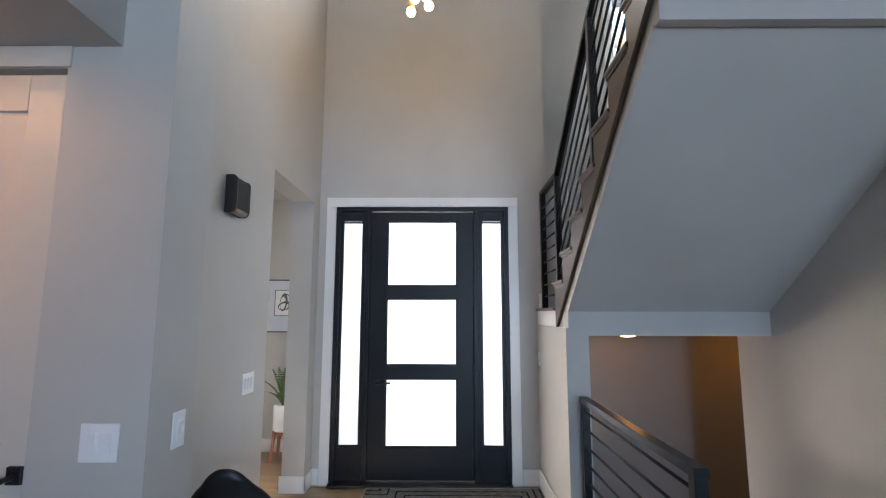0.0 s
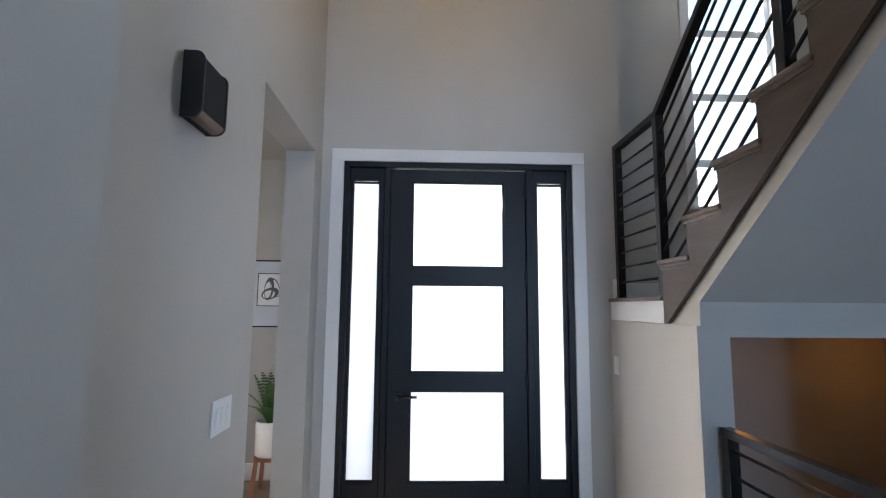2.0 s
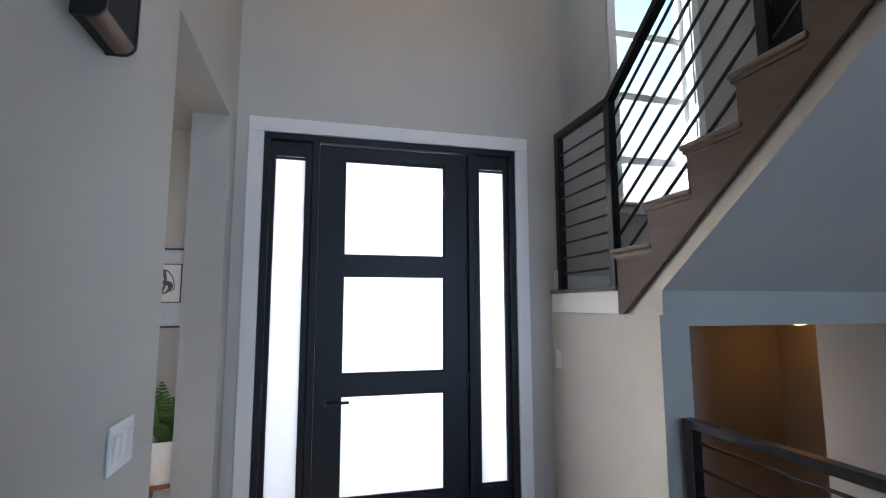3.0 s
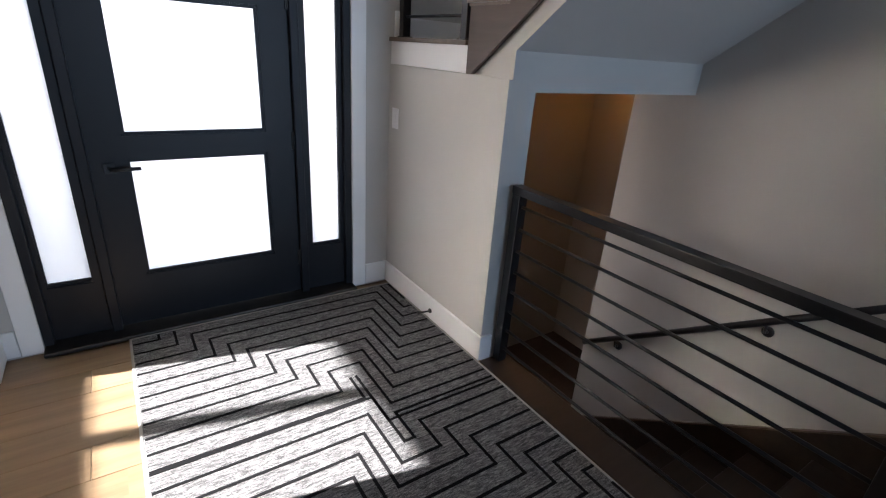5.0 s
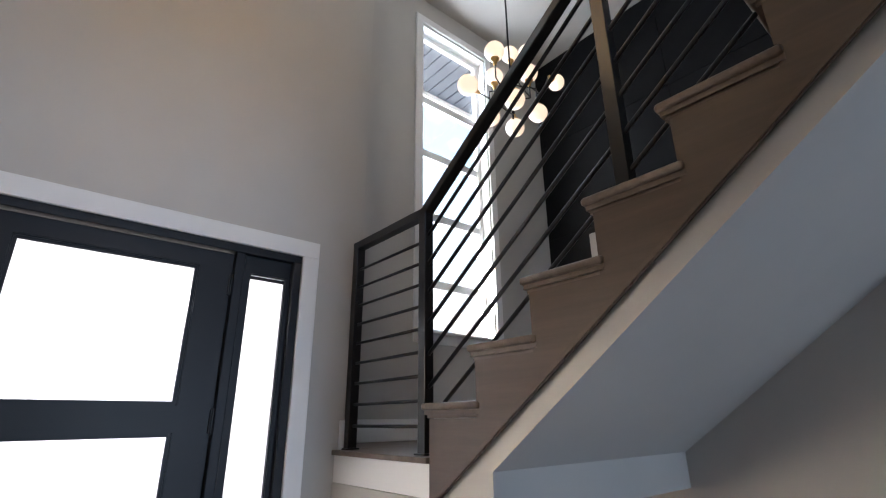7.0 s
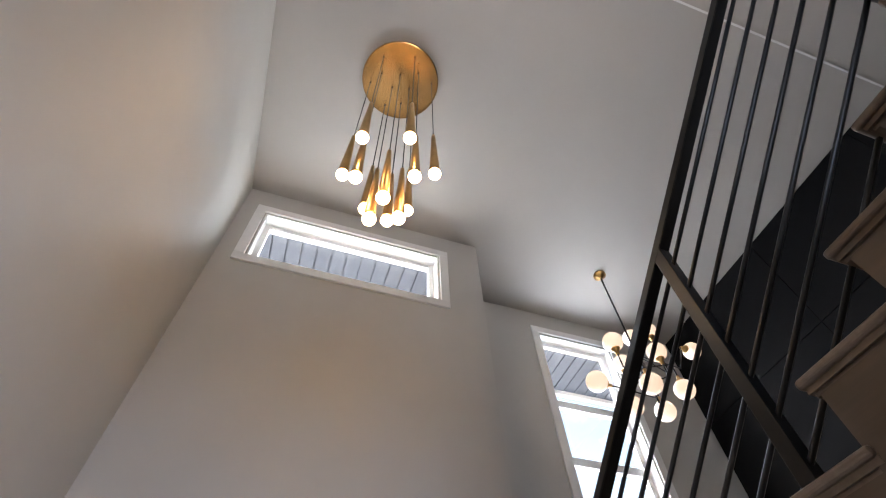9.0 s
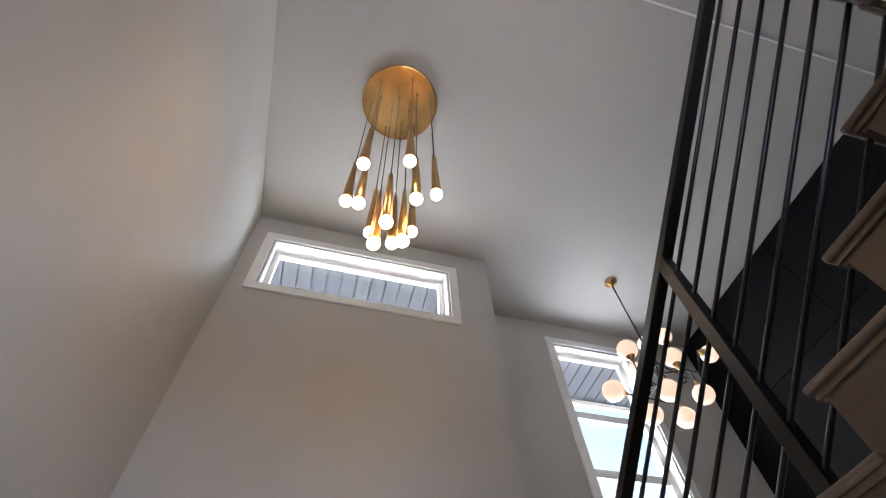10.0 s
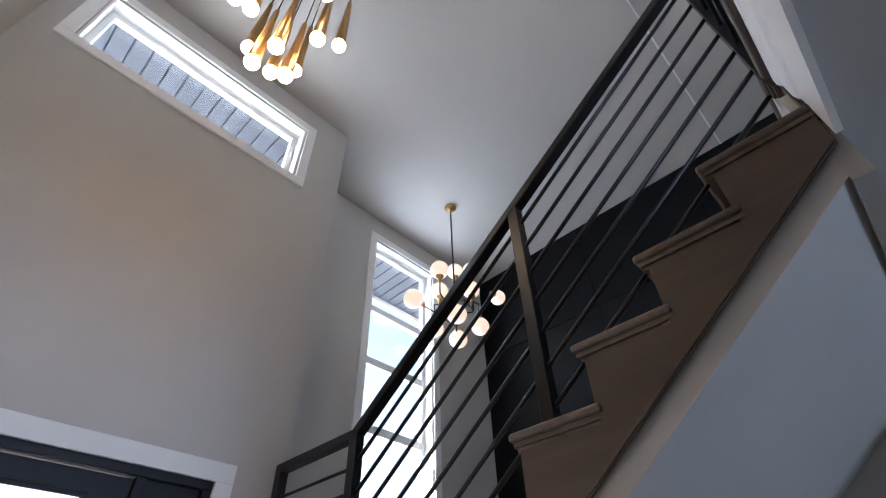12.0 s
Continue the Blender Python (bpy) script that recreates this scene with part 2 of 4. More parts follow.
def slab_with_holes(x0, x1, z0, z1, y0, y1, holes):
    """A wall in the xz plane with openings cut right through it."""
    xs = sorted({x0, x1, *[v for h in holes for v in h[:2]]})
    zs = sorted({z0, z1, *[v for h in holes for v in h[2:]]})
    bm = bmesh.new()
    grid = {}

    def vert(x, y, z):
        k = (round(x, 5), round(y, 5), round(z, 5))
        if k not in grid:
            grid[k] = bm.verts.new((x, y, z))
        return grid[k]
    cell = {}
    for i in range(len(xs) - 1):
        for j in range(len(zs) - 1):
            cx, cz = (xs[i] + xs[i + 1]) / 2, (zs[j] + zs[j + 1]) / 2
            cell[i, j] = not any(h[0] < cx < h[1] and h[2] < cz < h[3] for h in holes)
    for (i, j), solid in cell.items():
        if not solid:
            continue
        a, b, c, d = xs[i], xs[i + 1], zs[j], zs[j + 1]
        bm.faces.new((vert(a, y0, c), vert(b, y0, c), vert(b, y0, d), vert(a, y0, d)))
        bm.faces.new((vert(a, y1, c), vert(a, y1, d), vert(b, y1, d), vert(b, y1, c)))
        for (di, dj), (p, q) in (((-1, 0), ((a, c), (a, d))), ((1, 0), ((b, c), (b, d))), ((0, -1), ((a, c), (b, c))), ((0, 1), ((a, d), (b, d)))):
            if not cell.get((i + di, j + dj), False):
                bm.faces.new((vert(p[0], y0, p[1]), vert(q[0], y0, q[1]), vert(q[0], y1, q[1]), vert(p[0], y1, p[1])))
    bmesh.ops.recalc_face_normals(bm, faces=bm.faces[:])
    return bm


def turned(bm):
    """The same wall turned from the xz plane into the yz plane (x becomes y)."""
    for v in bm.verts:
        v.co = (v.co.y, v.co.x, v.co.z)
    bmesh.ops.reverse_faces(bm, faces=bm.faces[:])
    return bm


# ---- setting ----
CEILING = 5.53
UPPER = 2.77                 # lower ceiling behind the entry
LAND = 1.513                 # landing
RISE, RUN = 0.195, 0.270
NOSE = -0.70                # nosing of the first upper step
SX = 1.108                   # plane of the stair balustrade
FAR = 0.62                   # stair window wall
RIGHT = 2.43                 # wall beside the cellar stair
DARK = 3.72
CELLAR = -1.33

struct("wall_front", slab_with_holes(-1.14, 1.145, -0.1, CEILING, 0.0, 0.16,
       [(-0.80, 0.80, -0.1, 2.455), (-0.745, 0.755, 4.635, 5.21)]), WALL,
       "tall greige painted entry wall around the front door", "wall")
struct("wall_left", turned(slab_with_holes(-2.56, 0.0, 0.0, CEILING, -1.14, -0.95, [(-1.19, -0.20, 0.0, 2.45)])), WALL,
       "two-storey greige entry wall with a plain wide opening", "wall")
struct("wall_pier", boxes((-0.95, -0.70, -2.84, -2.56, 0.0, 2.675)), WALL, "greige wall pier with rounded corners", "wall")
struct("wall_left_upper", boxes((-1.14, -0.95, -3.3, -2.56, 2.675, CEILING), (-1.14, -0.95, -4.6, -3.3, UPPER + 0.2, CEILING)), WALL, "greige upper entry wall", "wall")
struct("wall_return", boxes((1.0, 1.145, 0.16, FAR + 0.15, LAND, CEILING)), WALL, "short greige return wall behind the entry wall", "wall")
struct("wall_stair_window", slab_with_holes(1.145, DARK + 0.15, 1.3, CEILING, FAR, FAR + 0.15, [(2.045, 2.86, 2.27, 5.22)]), WALL,
       "greige wall with the tall stair window", "wall")
struct("ceiling", boxes((-1.14, 1.145, -4.6, 0.16, CEILING, CEILING + 0.12), (1.145, DARK + 0.15, -4.6, FAR + 0.15, CEILING, CEILING + 0.12)), CEIL, "high flat greige ceiling over entry and stair", "ceiling")
struct("ceiling_rear", boxes((-0.95, DARK, -9.15, -2.655, UPPER, UPPER + 0.2), (-4.6, -0.95, -9.15, -3.3, UPPER, UPPER + 0.2),
       (-4.6, -1.14, -3.3, -2.84, UPPER, UPPER + 0.2)), CEIL, "flat ceiling of the main floor", "ceiling")
struct("ceiling_study", boxes((-4.6, -1.14, -2.84, 1.15, 2.75, 2.9)), CEIL, "flat study ceiling", "ceiling")
# the opening is invented, out of view, to let the gallery fill in
struct("wall_upper_rear", slab_with_holes(-0.95, 1.19, UPPER + 0.2, CEILING, -4.6, -4.5, [(-0.4, 1.0, 3.8, 5.1)]), WALL, "plain unseen upper wall with an opening added for fill light", "wall")
struct("floor_gallery", boxes((-0.95, 1.11, -4.5, -2.655, UPPER + 0.2, LAND + RISE * 8 - 0.02)), CEIL, "upper gallery floor over the hall", "floor")
struct("wall_upper_end", boxes((1.19, DARK, -4.6, -4.5, UPPER + 0.2, CEILING)), WALL, "greige wall of the upper hall", "wall")
struct("bulkhead", boxes((1.06, RIGHT + 1.29, -2.65, -2.60, 2.60, UPPER + 0.2)), CEIL, "white painted bulkhead over the cellar stair", "wall")
struct("soffit_left", boxes((-4.6, -0.89, -5.2, -2.84, 2.384, UPPER)), CEIL, "dropped ceiling bulkhead", "ceiling")
struct("wall_hall", slab_with_holes(-4.6, -0.95, 0.0, 2.675, -2.84, -2.72, [(-1.93, -1.075, 0.0, 2.304)]), WALL, "greige hall wall with an inner door", "wall")
struct("wall_rear", slab_with_holes(-4.6, DARK + 0.12, -0.1, UPPER, -9.15, -9.0, [(0.9, 2.3, 0.4, 2.6)]), WALL, "greige rear wall", "wall")
struct("wall_far_left", turned(slab_with_holes(-9.0, 1.0, -0.1, 2.9, -4.6, -4.45, [(-1.0, 0.13, 2.08, 2.726), (0.19, 0.98, 2.08, 2.726)])), WALL, "greige outer wall", "wall")
struct("wall_study", boxes((-4.6, -1.14, 1.0, 1.15, -0.1, 2.9)), WALL, "greige study wall", "wall")
struct("wall_study_side", boxes((-1.2, -1.14, 0.16, 1.0, -0.1, 2.9)), WALL, "greige study side wall", "wall")
struct("wall_under_landing", boxes((1.04, 1.195, -1.055, 0.0, CELLAR, 1.37)), WALL, "low greige wall under the stair landing", "wall")
struct("wall_right", boxes((RIGHT, RIGHT + 0.1, -9.0, -0.66, CELLAR, UPPER)), WALL, "greige wall beside the cellar stair", "wall")
# unseen stub, added to keep the rear lamp off the right wall
struct("light_block_stair", boxes((2.29, RIGHT, -3.0, -2.9, 0.0, UPPER)), WALL, "short unseen wall stub added to block rear light from the stair wall", "wall")
struct("stair_side", prism([(-0.70, 1.37), (-1.055, 1.37), (-1.055, 1.482), (-2.60, 1.482 + 1.545 * 0.735), (-2.60, 2.72), (-0.742, 1.40)], "x", 1.06, 1.10),
       WALL, "greige band along the underside of the stair stringer", "wall")
struct("soffit", prism([(-1.055, 1.482), (-2.60, 1.482 + 1.545 * 0.735), (-2.60, 1.60 + 1.545 * 0.735), (-1.055, 1.60)], "x", 1.10, RIGHT), WALL,
       "sloping greige soffit under the upper stair flight", "soffit")
struct("header", boxes((1.195, RIGHT, -1.055, -0.95, 1.32, 1.49), (1.10, 1.195, -1.055, -0.95, 1.37, 1.49)), WALL, "greige header over the cellar stair", "wall")
struct("landing", boxes((1.045, DARK, -0.742, 0.0, 1.372, LAND - 0.022), (1.147, DARK, 0.0, FAR, 1.325, LAND - 0.022), (1.2, DARK, -0.742, 0.0, 1.325, 1.372)), WHITE, "white painted stair landing edge", "landing")
struct("upper_floor", boxes((1.11, DARK, -4.6, -2.60, UPPER + 0.2, LAND + RISE * 8 - 0.02)), CEIL, "upper hall floor", "floor")
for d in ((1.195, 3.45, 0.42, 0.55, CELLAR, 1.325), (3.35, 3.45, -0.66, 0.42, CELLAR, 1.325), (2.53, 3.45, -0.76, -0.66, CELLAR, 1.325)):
    struct("wall_cellar", boxes(d), DIMWALL, "cellar hall wall, its paint darkened to stand in for shade", "wall")
# added out of view: cuts the rear lamp's light on hall wall and pier
struct("light_block_rear", boxes((-4.6, -0.12, -6.1, -6.0, 0.0, UPPER)), WALL, "plain unseen partition added to shade the hall wall from the rear light", "wall")
struct("floor_cellar", boxes((1.05, 3.45, -0.85, 0.55, CELLAR - 0.1, CELLAR)), DARKWOOD, "dark wooden cellar landing floor", "floor")
struct("floor", boxes((-4.6, 1.195, -9.15, 1.15, -0.3, -0.016), (1.195, DARK, -9.15, -2.75, -0.3, -0.016)), FLOORWOOD, "oak plank floor", "floor")
struct("ground", boxes((-400, 400, 1.15, 400, -0.5, -0.15), (-400, -4.6, -400, 1.15, -0.5, -0.15), (-4.6, 400, -400, -9.15, -0.5, -0.15)),
       paint("pale_concrete", (0.42, 0.41, 0.39), 0.85, 0.1, 0.3, 30.0), "pale concrete forecourt and ground", "ground")

# base boards and casings
WB = WHITE
def board(name, *dims, label="white painted baseboard"):
    return struct(name, boxes(*dims, bevel=0.004), WB, label, "baseboard")

board("baseboard", (-0.95, -0.885, -0.016, 0.0, 0.0, 0.135))
board("baseboard", (0.885, 1.04, -0.016, 0.0, 0.0, 0.135))
board("baseboard", (1.024, 1.04, -1.07, -0.016, 0.0, 0.135))
board("baseboard", (1.024, 1.10, -1.071, -1.055, 0.0, 0.135))
board("baseboard", (-0.95, -0.934, -0.216, -0.016, 0.0, 0.135))
board("baseboard", (-1.156, -0.934, -0.216, -0.20, 0.0, 0.135))
board("baseboard", (-0.95, -0.934, -2.56, -1.174, 0.0, 0.135))
board("baseboard", (-1.156, -0.934, -1.19, -1.174, 0.0, 0.135))
board("baseboard", (-4.4, -1.21, 0.984, 1.0, 0.0, 0.135))
board("baseboard", (1.145, 3.70, FAR - 0.016, FAR, LAND, LAND + 0.14))
board("baseboard", (1.06, 1.135, -0.018, -0.001, LAND, LAND + 0.135), label="white painted baseboard end on the landing")
struct("trim", boxes((1.19, DARK - 0.01, -2.47, -2.455, CEILING - 0.012, CEILING - 0.001)), WHITE, "thin white ceiling trim line", "trim")
struct("trim", prism([(-2.654, 2.735), (-2.636, 2.735), (-2.636, 2.90), (-2.630, 2.912), (-2.626, 2.93), (-2.626, 2.985), (-2.618, 3.0), (-2.618, 3.028), (-2.654, 3.028)], "x", -0.949, 1.038),
       WHITE, "white moulded fascia along the gallery edge", "trim")


def casing(x0, x1, z0, z1, y, w, bottom=True, deep=0.02):
    """Flat picture-frame casing on the room side of a wall; x0..z1 are its outer edges."""
    d = [(x0, x0 + w, y - deep, y, z0, z1 - w), (x1 - w, x1, y - deep, y, z0, z1 - w), (x0, x1, y - deep, y, z1 - w, z1)]
    if bottom:
        d[0] = (x0, x0 + w, y - deep, y, z0 + w, z1 - w)
        d[1] = (x1 - w, x1, y - deep, y, z0 + w, z1 - w)
        d.append((x0, x1, y - deep, y, z0, z0 + w))
    return d


# ---- front door ----
door = thing("front_door", "black three-lite front door with frosted glass and sidelights", "door", kind="structure")
for n, d in zip(("side_casing", "side_casing", "head_casing"), casing(-0.88, 0.88, 0.0, 2.533, 0.0, 0.086, bottom=False)):
    part(n, boxes(d, bevel=0.003), WHITE, door, "flat white painted casing")
frame_d = [(-0.80, -0.755, 0.0, 0.15, 0.0, 2.41), (0.755, 0.80, 0.0, 0.15, 0.0, 2.41), (-0.80, 0.80, 0.0, 0.15, 2.41, 2.455)]
for n, d in zip(("jamb", "jamb", "head_jamb"), frame_d):
    part(n, boxes(d, bevel=0.004), DOORBLACK, door)
part("mullion_post", boxes((-0.515, -0.472, 0.005, 0.15, 0.0, 2.41), bevel=0.004), DOORBLACK, door)
part("mullion_post", boxes((0.472, 0.515, 0.005, 0.15, 0.0, 2.41), bevel=0.004), DOORBLACK, door)
part("threshold", boxes((-0.795, 0.795, -0.083, 0.15, -0.002, 0.020), bevel=0.005), metal("dark_bronze_sill", (0.05, 0.045, 0.04), 0.4, 0.8), door)


def stile_rail(x0, x1, z0, z1, y0, y1, openings):
    bm = slab_with_holes(x0, x1, z0, z1, y0, y1, openings)
    sharp = [e for e in bm.edges if len(e.link_faces) == 2 and e.calc_face_angle(0) > 1.0]
    bmesh.ops.bevel(bm, geom=sharp, offset=0.005, segments=2, affect="EDGES")
    return bm


LITES = [(-0.322, 0.322, 0.30, 0.89), (-0.322, 0.322, 1.006, 1.602), (-0.322, 0.322, 1.717, 2.32)]
leaf = part("leaf", stile_rail(-0.4715, 0.4715, 0.025, 2.405, 0.035, 0.08, LITES), DOORBLACK, door, "black painted door leaf")
for o in LITES:
    x0, x1, z0, z1 = o
    b = 0.012
    part("glazing_bead", boxes((x0, x0 + b, 0.045, 0.055, z0, z1), (x1 - b, x1, 0.045, 0.055, z0, z1),
                               (x0 + b, x1 - b, 0.045, 0.055, z0, z0 + b), (x0 + b, x1 - b, 0.045, 0.055, z1 - b, z1)), DOORBLACK, leaf)
    g = part("pane", boxes((x0, x1, 0.056, 0.062, z0, z1)), FROST, leaf, "frosted glass lite")
    g.visible_shadow = False
for sgn in (-1, 1):
    xa, xb = sorted((sgn * 0.515, sgn * 0.755))
    ga, gb = sorted((sgn * 0.556, sgn * 0.728))
    sl = part("sidelight", stile_rail(xa, xb, 0.022, 2.41, 0.03, 0.08, [(ga, gb, 0.305, 2.32)]), DOORBLACK, door, "narrow black sidelight")
    g = part("pane", boxes((ga, gb, 0.052, 0.058, 0.305, 2.32)), FROST, sl, "frosted glass strip")
    g.visible_shadow = False
    for z in (0.31, 2.305):
        part("glazing_bead", boxes((ga, gb, 0.042, 0.052, z - 0.005, z + 0.01)), DOORBLACK, sl)
for z in (0.25, 0.95, 1.65, 2.25):
    hb = boxes((0.458, 0.482, 0.026, 0.036, z - 0.05, z + 0.05), bevel=0.003)
    tube((0.470, 0.026, z - 0.052), (0.470, 0.026, z + 0.052), 0.007, 10, hb)
    part("hinge", hb, BLACKPLASTIC, leaf)
lever = part("lever_handle", tube((-0.395, -0.005, 0.855), (-0.27, -0.005, 0.855), 0.009, 12), BLACKPLASTIC, leaf, "black lever handle", True)
part("rose", boxes((-0.42, -0.373, 0.026, 0.036, 0.83, 0.88), bevel=0.003), BLACKPLASTIC, lever)
part("spindle", tube((-0.395, 0.03, 0.855), (-0.395, -0.008, 0.855), 0.008, 10), BLACKPLASTIC, lever)

# ---- windows ----
VINYL = paint("white_vinyl", (0.80, 0.80, 0.80), 0.3, 0.02, 0.02)


def window(name, label, x0, x1, z0, z1, y, depth, bars, trim):
    w = thing(name, label, "window", kind="structure")
    for n, d in zip(("side_casing", "side_casing", "head_casing", "apron"), casing(*trim, y, 0.075)):
        part(n, boxes(d, bevel=0.003), WHITE, w)
    t = 0.012                                   # painted reveal lining
    for d in ((x0 - 0.001, x0 + t, y, y + depth, z0, z1), (x1 - t, x1 + 0.001, y, y + depth, z0, z1),
              (x0 + t, x1 - t, y, y + depth, z1 - t, z1 + 0.001), (x0 + t, x1 - t, y, y + depth, z0 - 0.001, z0 + t)):
        part("reveal", boxes(d), WHITE, w)
    f = 0.045
    yf0, yf1 = y + depth - 0.06, y + depth - 0.01
    a0, a1, c0, c1 = x0 + t, x1 - t, z0 + t, z1 - t
    for d in ((a0, a0 + f, yf0, yf1, c0, c1), (a1 - f, a1, yf0, yf1, c0, c1), (a0 + f, a1 - f, yf0, yf1, c0, c0 + f), (a0 + f, a1 - f, yf0, yf1, c1 - f, c1)):
        part("window_frame", boxes(d, bevel=0.004), VINYL, w)
    edges = [c0 + f] + [v for b in bars for v in (b - 0.036, b + 0.036)] + [c1 - f]
    for b in bars:
        part("glazing_bar", boxes((a0 + f, a1 - f, yf0 + 0.002, yf1, b - 0.036, b + 0.036), bevel=0.006), VINYL, w)
    for lo, hi in zip(edges[::2], edges[1::2]):
        g = part("pane", boxes((a0 + f, a1 - f, yf0 + 0.022, yf0 + 0.028, lo, hi)), GLASS, w, "clear glass pane")
        g.visible_shadow = False
    return w


window("window_1", "wide white clerestory window above the front door", -0.745, 0.755, 4.635, 5.21, 0.0, 0.16, [], (-0.83, 0.84, 4.55, 5.295))
stairwin = window("window_2", "tall white five-lite stair window with a projecting sill", 2.045, 2.86, 2.27, 5.22, FAR, 0.15,
                  [2.70, 3.30, 3.90, 4.46], (1.965, 2.94, 2.19, 5.31))
part("window_sill", boxes((1.95, 2.955, FAR - 0.06, FAR + 0.01, 2.262, 2.285), bevel=0.006), WHITE, stairwin, "white window stool")

# ---- eaves and the house opposite ----
EAVE = paint("grey_eave_boards", (0.050, 0.066, 0.094), 0.6, 0.08)
eave = thing("eave", "grey boarded roof eave outside the windows", "eave", kind="structure")
for i in range(44):
    x = -1.8 + i * 0.15
    part("plank", boxes((x + 0.007, x + 0.143, 0.78 if x > 1.0 else 0.17, 1.95, 5.76, 5.78)), EAVE, eave)
part("backing", boxes((-1.8, 4.8, 0.78, 2.0, 5.785, 5.9), (-1.8, 1.0, 0.17, 0.78, 5.785, 5.9)), EAVE, eave)
part("fascia", boxes((-1.8, 4.8, 1.95, 2.0, 5.70, 5.785)), WHITE, eave)

def sky_backdrop():
    """Hazy bright sky: pale low down, faintly blue higher up."""
    m, nt, b = base_mat("hazy_sky", 1.0)
    v = coords(nt)
    sep = nt.nodes.new("ShaderNodeSeparateXYZ")
    nt.links.new(v, sep.inputs[0])
    mr = nt.nodes.new("ShaderNodeMapRange")
    mr.inputs["From Min"].default_value = 5.0
    mr.inputs["From Max"].default_value = 75.0
    nt.links.new(sep.outputs["Z"], mr.inputs["Value"])
    col = ramp(nt, mr.outputs[0], [(0.0, (0.95, 0.97, 1.0)), (0.45, (0.80, 0.92, 1.0)), (1.0, (0.52, 0.78, 1.0))])
    em = nt.nodes.new("ShaderNodeEmission")
    em.inputs["Strength"].default_value = 0.175
    nt.links.new(col, em.inputs["Color"])
    nt.links.new(em.outputs[0], nt.nodes["Material Output"].inputs["Surface"])
    return m


struct("backdrop", boxes((-60, 160, 90, 90.2, -0.2, 120)), sky_backdrop(), "bright hazy sky in the distance", "sky")
SIDING = paint("pale_siding", (0.50, 0.49, 0.46), 0.7, 0.06)
SHINGLE = paint("weathered_shingles", (0.20, 0.185, 0.17), 0.85, 0.25, 0.4, 25.0)
house = thing("neighbour_house", "pale sided house with a grey shingle roof opposite", "house", at=(0, 0, 0))
hx0, hx1, hy0, hy1, hz = 11.5, 30.0, 15.0, 25.0, 5.55
part("wall", boxes((hx0, hx1, hy0, hy1, -0.2, hz)), SIDING, house)
roof = part("roof", prism([(hy0 - 0.6, hz - 0.1), ((hy0 + hy1) / 2, hz + 2.5), (hy1 + 0.6, hz - 0.1), (hy1 + 0.6, hz - 0.25), (hy0 - 0.6, hz - 0.25)], "x", hx0 - 0.6, hx1 + 0.6), SHINGLE, house, "grey weathered shingle roof")
for r in range(12):
    f0 = r / 12
    yy = hy0 - 0.6 + f0 * ((hy1 - hy0) / 2 + 0.6)
    zz = hz - 0.1 + f0 * 2.6
    part("shingle_course", prism([(yy, zz), (yy + 0.47, zz + 0.218), (yy + 0.47, zz + 0.235), (yy, zz + 0.035)], "x", hx0 - 0.62, hx1 + 0.62), SHINGLE, roof)
part("gutter", boxes((hx0 - 0.6, hx1 + 0.6, hy0 - 0.75, hy0 - 0.6, hz - 0.27, hz - 0.08), bevel=0.02), WHITE, house, "white gutter")
for i in range(4):
    x = hx0 + 1.5 + i * 4.2
    hw = part("window", boxes((x, x + 1.5, hy0 - 0.04, hy0 + 0.05, 3.4, 4.9), bevel=0.01), WHITE, house)
    part("pane", boxes((x + 0.1, x + 1.4, hy0 - 0.05, hy0 - 0.04, 3.5, 4.8)), metal("dark_window_glass", (0.05, 0.06, 0.07), 0.08, 0.0), hw)

# ---- upper stair ----
stair = thing("staircase", "taupe stained wooden stair flight rising from the landing", "staircase")


def tread_mesh(x0, x1, yb, yn, top):
    """A tread with a half-round nose and a cove under it; the nose also returns along the open end."""
    bm = boxes((x0, x1, yb, yn, top - 0.028, top), bevel=0.011, seg=3)
    add_box(bm, x0 + 0.012, x1, yb, yn - 0.012, top - 0.044, top - 0.026)
    add_box(bm, x0 + 0.020, x1, yb, yn - 0.020, top - 0.056, top - 0.043)
    return bm


for k in range(1, 9):
    yn, top = NOSE - RUN * (k - 1), LAND + RISE * k
    deep = RUN + 0.05 if k < 8 else 0.16
    tr = part("tread", tread_mesh(1.03, RIGHT, yn - deep, yn, top), STAIRWOOD, stair, "taupe stained tread with a moulded nosing")
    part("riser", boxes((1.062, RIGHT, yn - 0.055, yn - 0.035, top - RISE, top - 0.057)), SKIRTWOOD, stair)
pts = [(-0.742, 1.367), (-0.742, LAND)]
for k in range(1, 9):
    yn, top = NOSE - RUN * (k - 1) - 0.034, LAND + RISE * k - 0.057
    pts += [(min(yn, -0.742) if k == 1 else yn, pts[-1][1] if k > 1 else LAND)]
    pts += [(pts[-1][0], top)]
pts += [(-2.63, LAND + RISE * 8 - 0.057), (-2.63, 1.374 + 1.84 * 0.7346), (-0.79, 1.374)]
clean = []
for p in pts:
    if not clean or (abs(p[0] - clean[-1][0]) + abs(p[1] - clean[-1][1])) > 1e-4:
        clean.append(p)
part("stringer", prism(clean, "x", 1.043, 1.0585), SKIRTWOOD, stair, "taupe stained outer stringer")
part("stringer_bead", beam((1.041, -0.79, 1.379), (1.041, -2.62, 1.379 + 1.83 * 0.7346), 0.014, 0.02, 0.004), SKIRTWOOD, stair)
part("gallery_nosing", boxes((-0.948, 1.0285, -2.74, -2.600, LAND + RISE * 8 - 0.042, LAND + RISE * 8), bevel=0.008), STAIRWOOD, stair, "taupe stained nosing along the gallery edge")
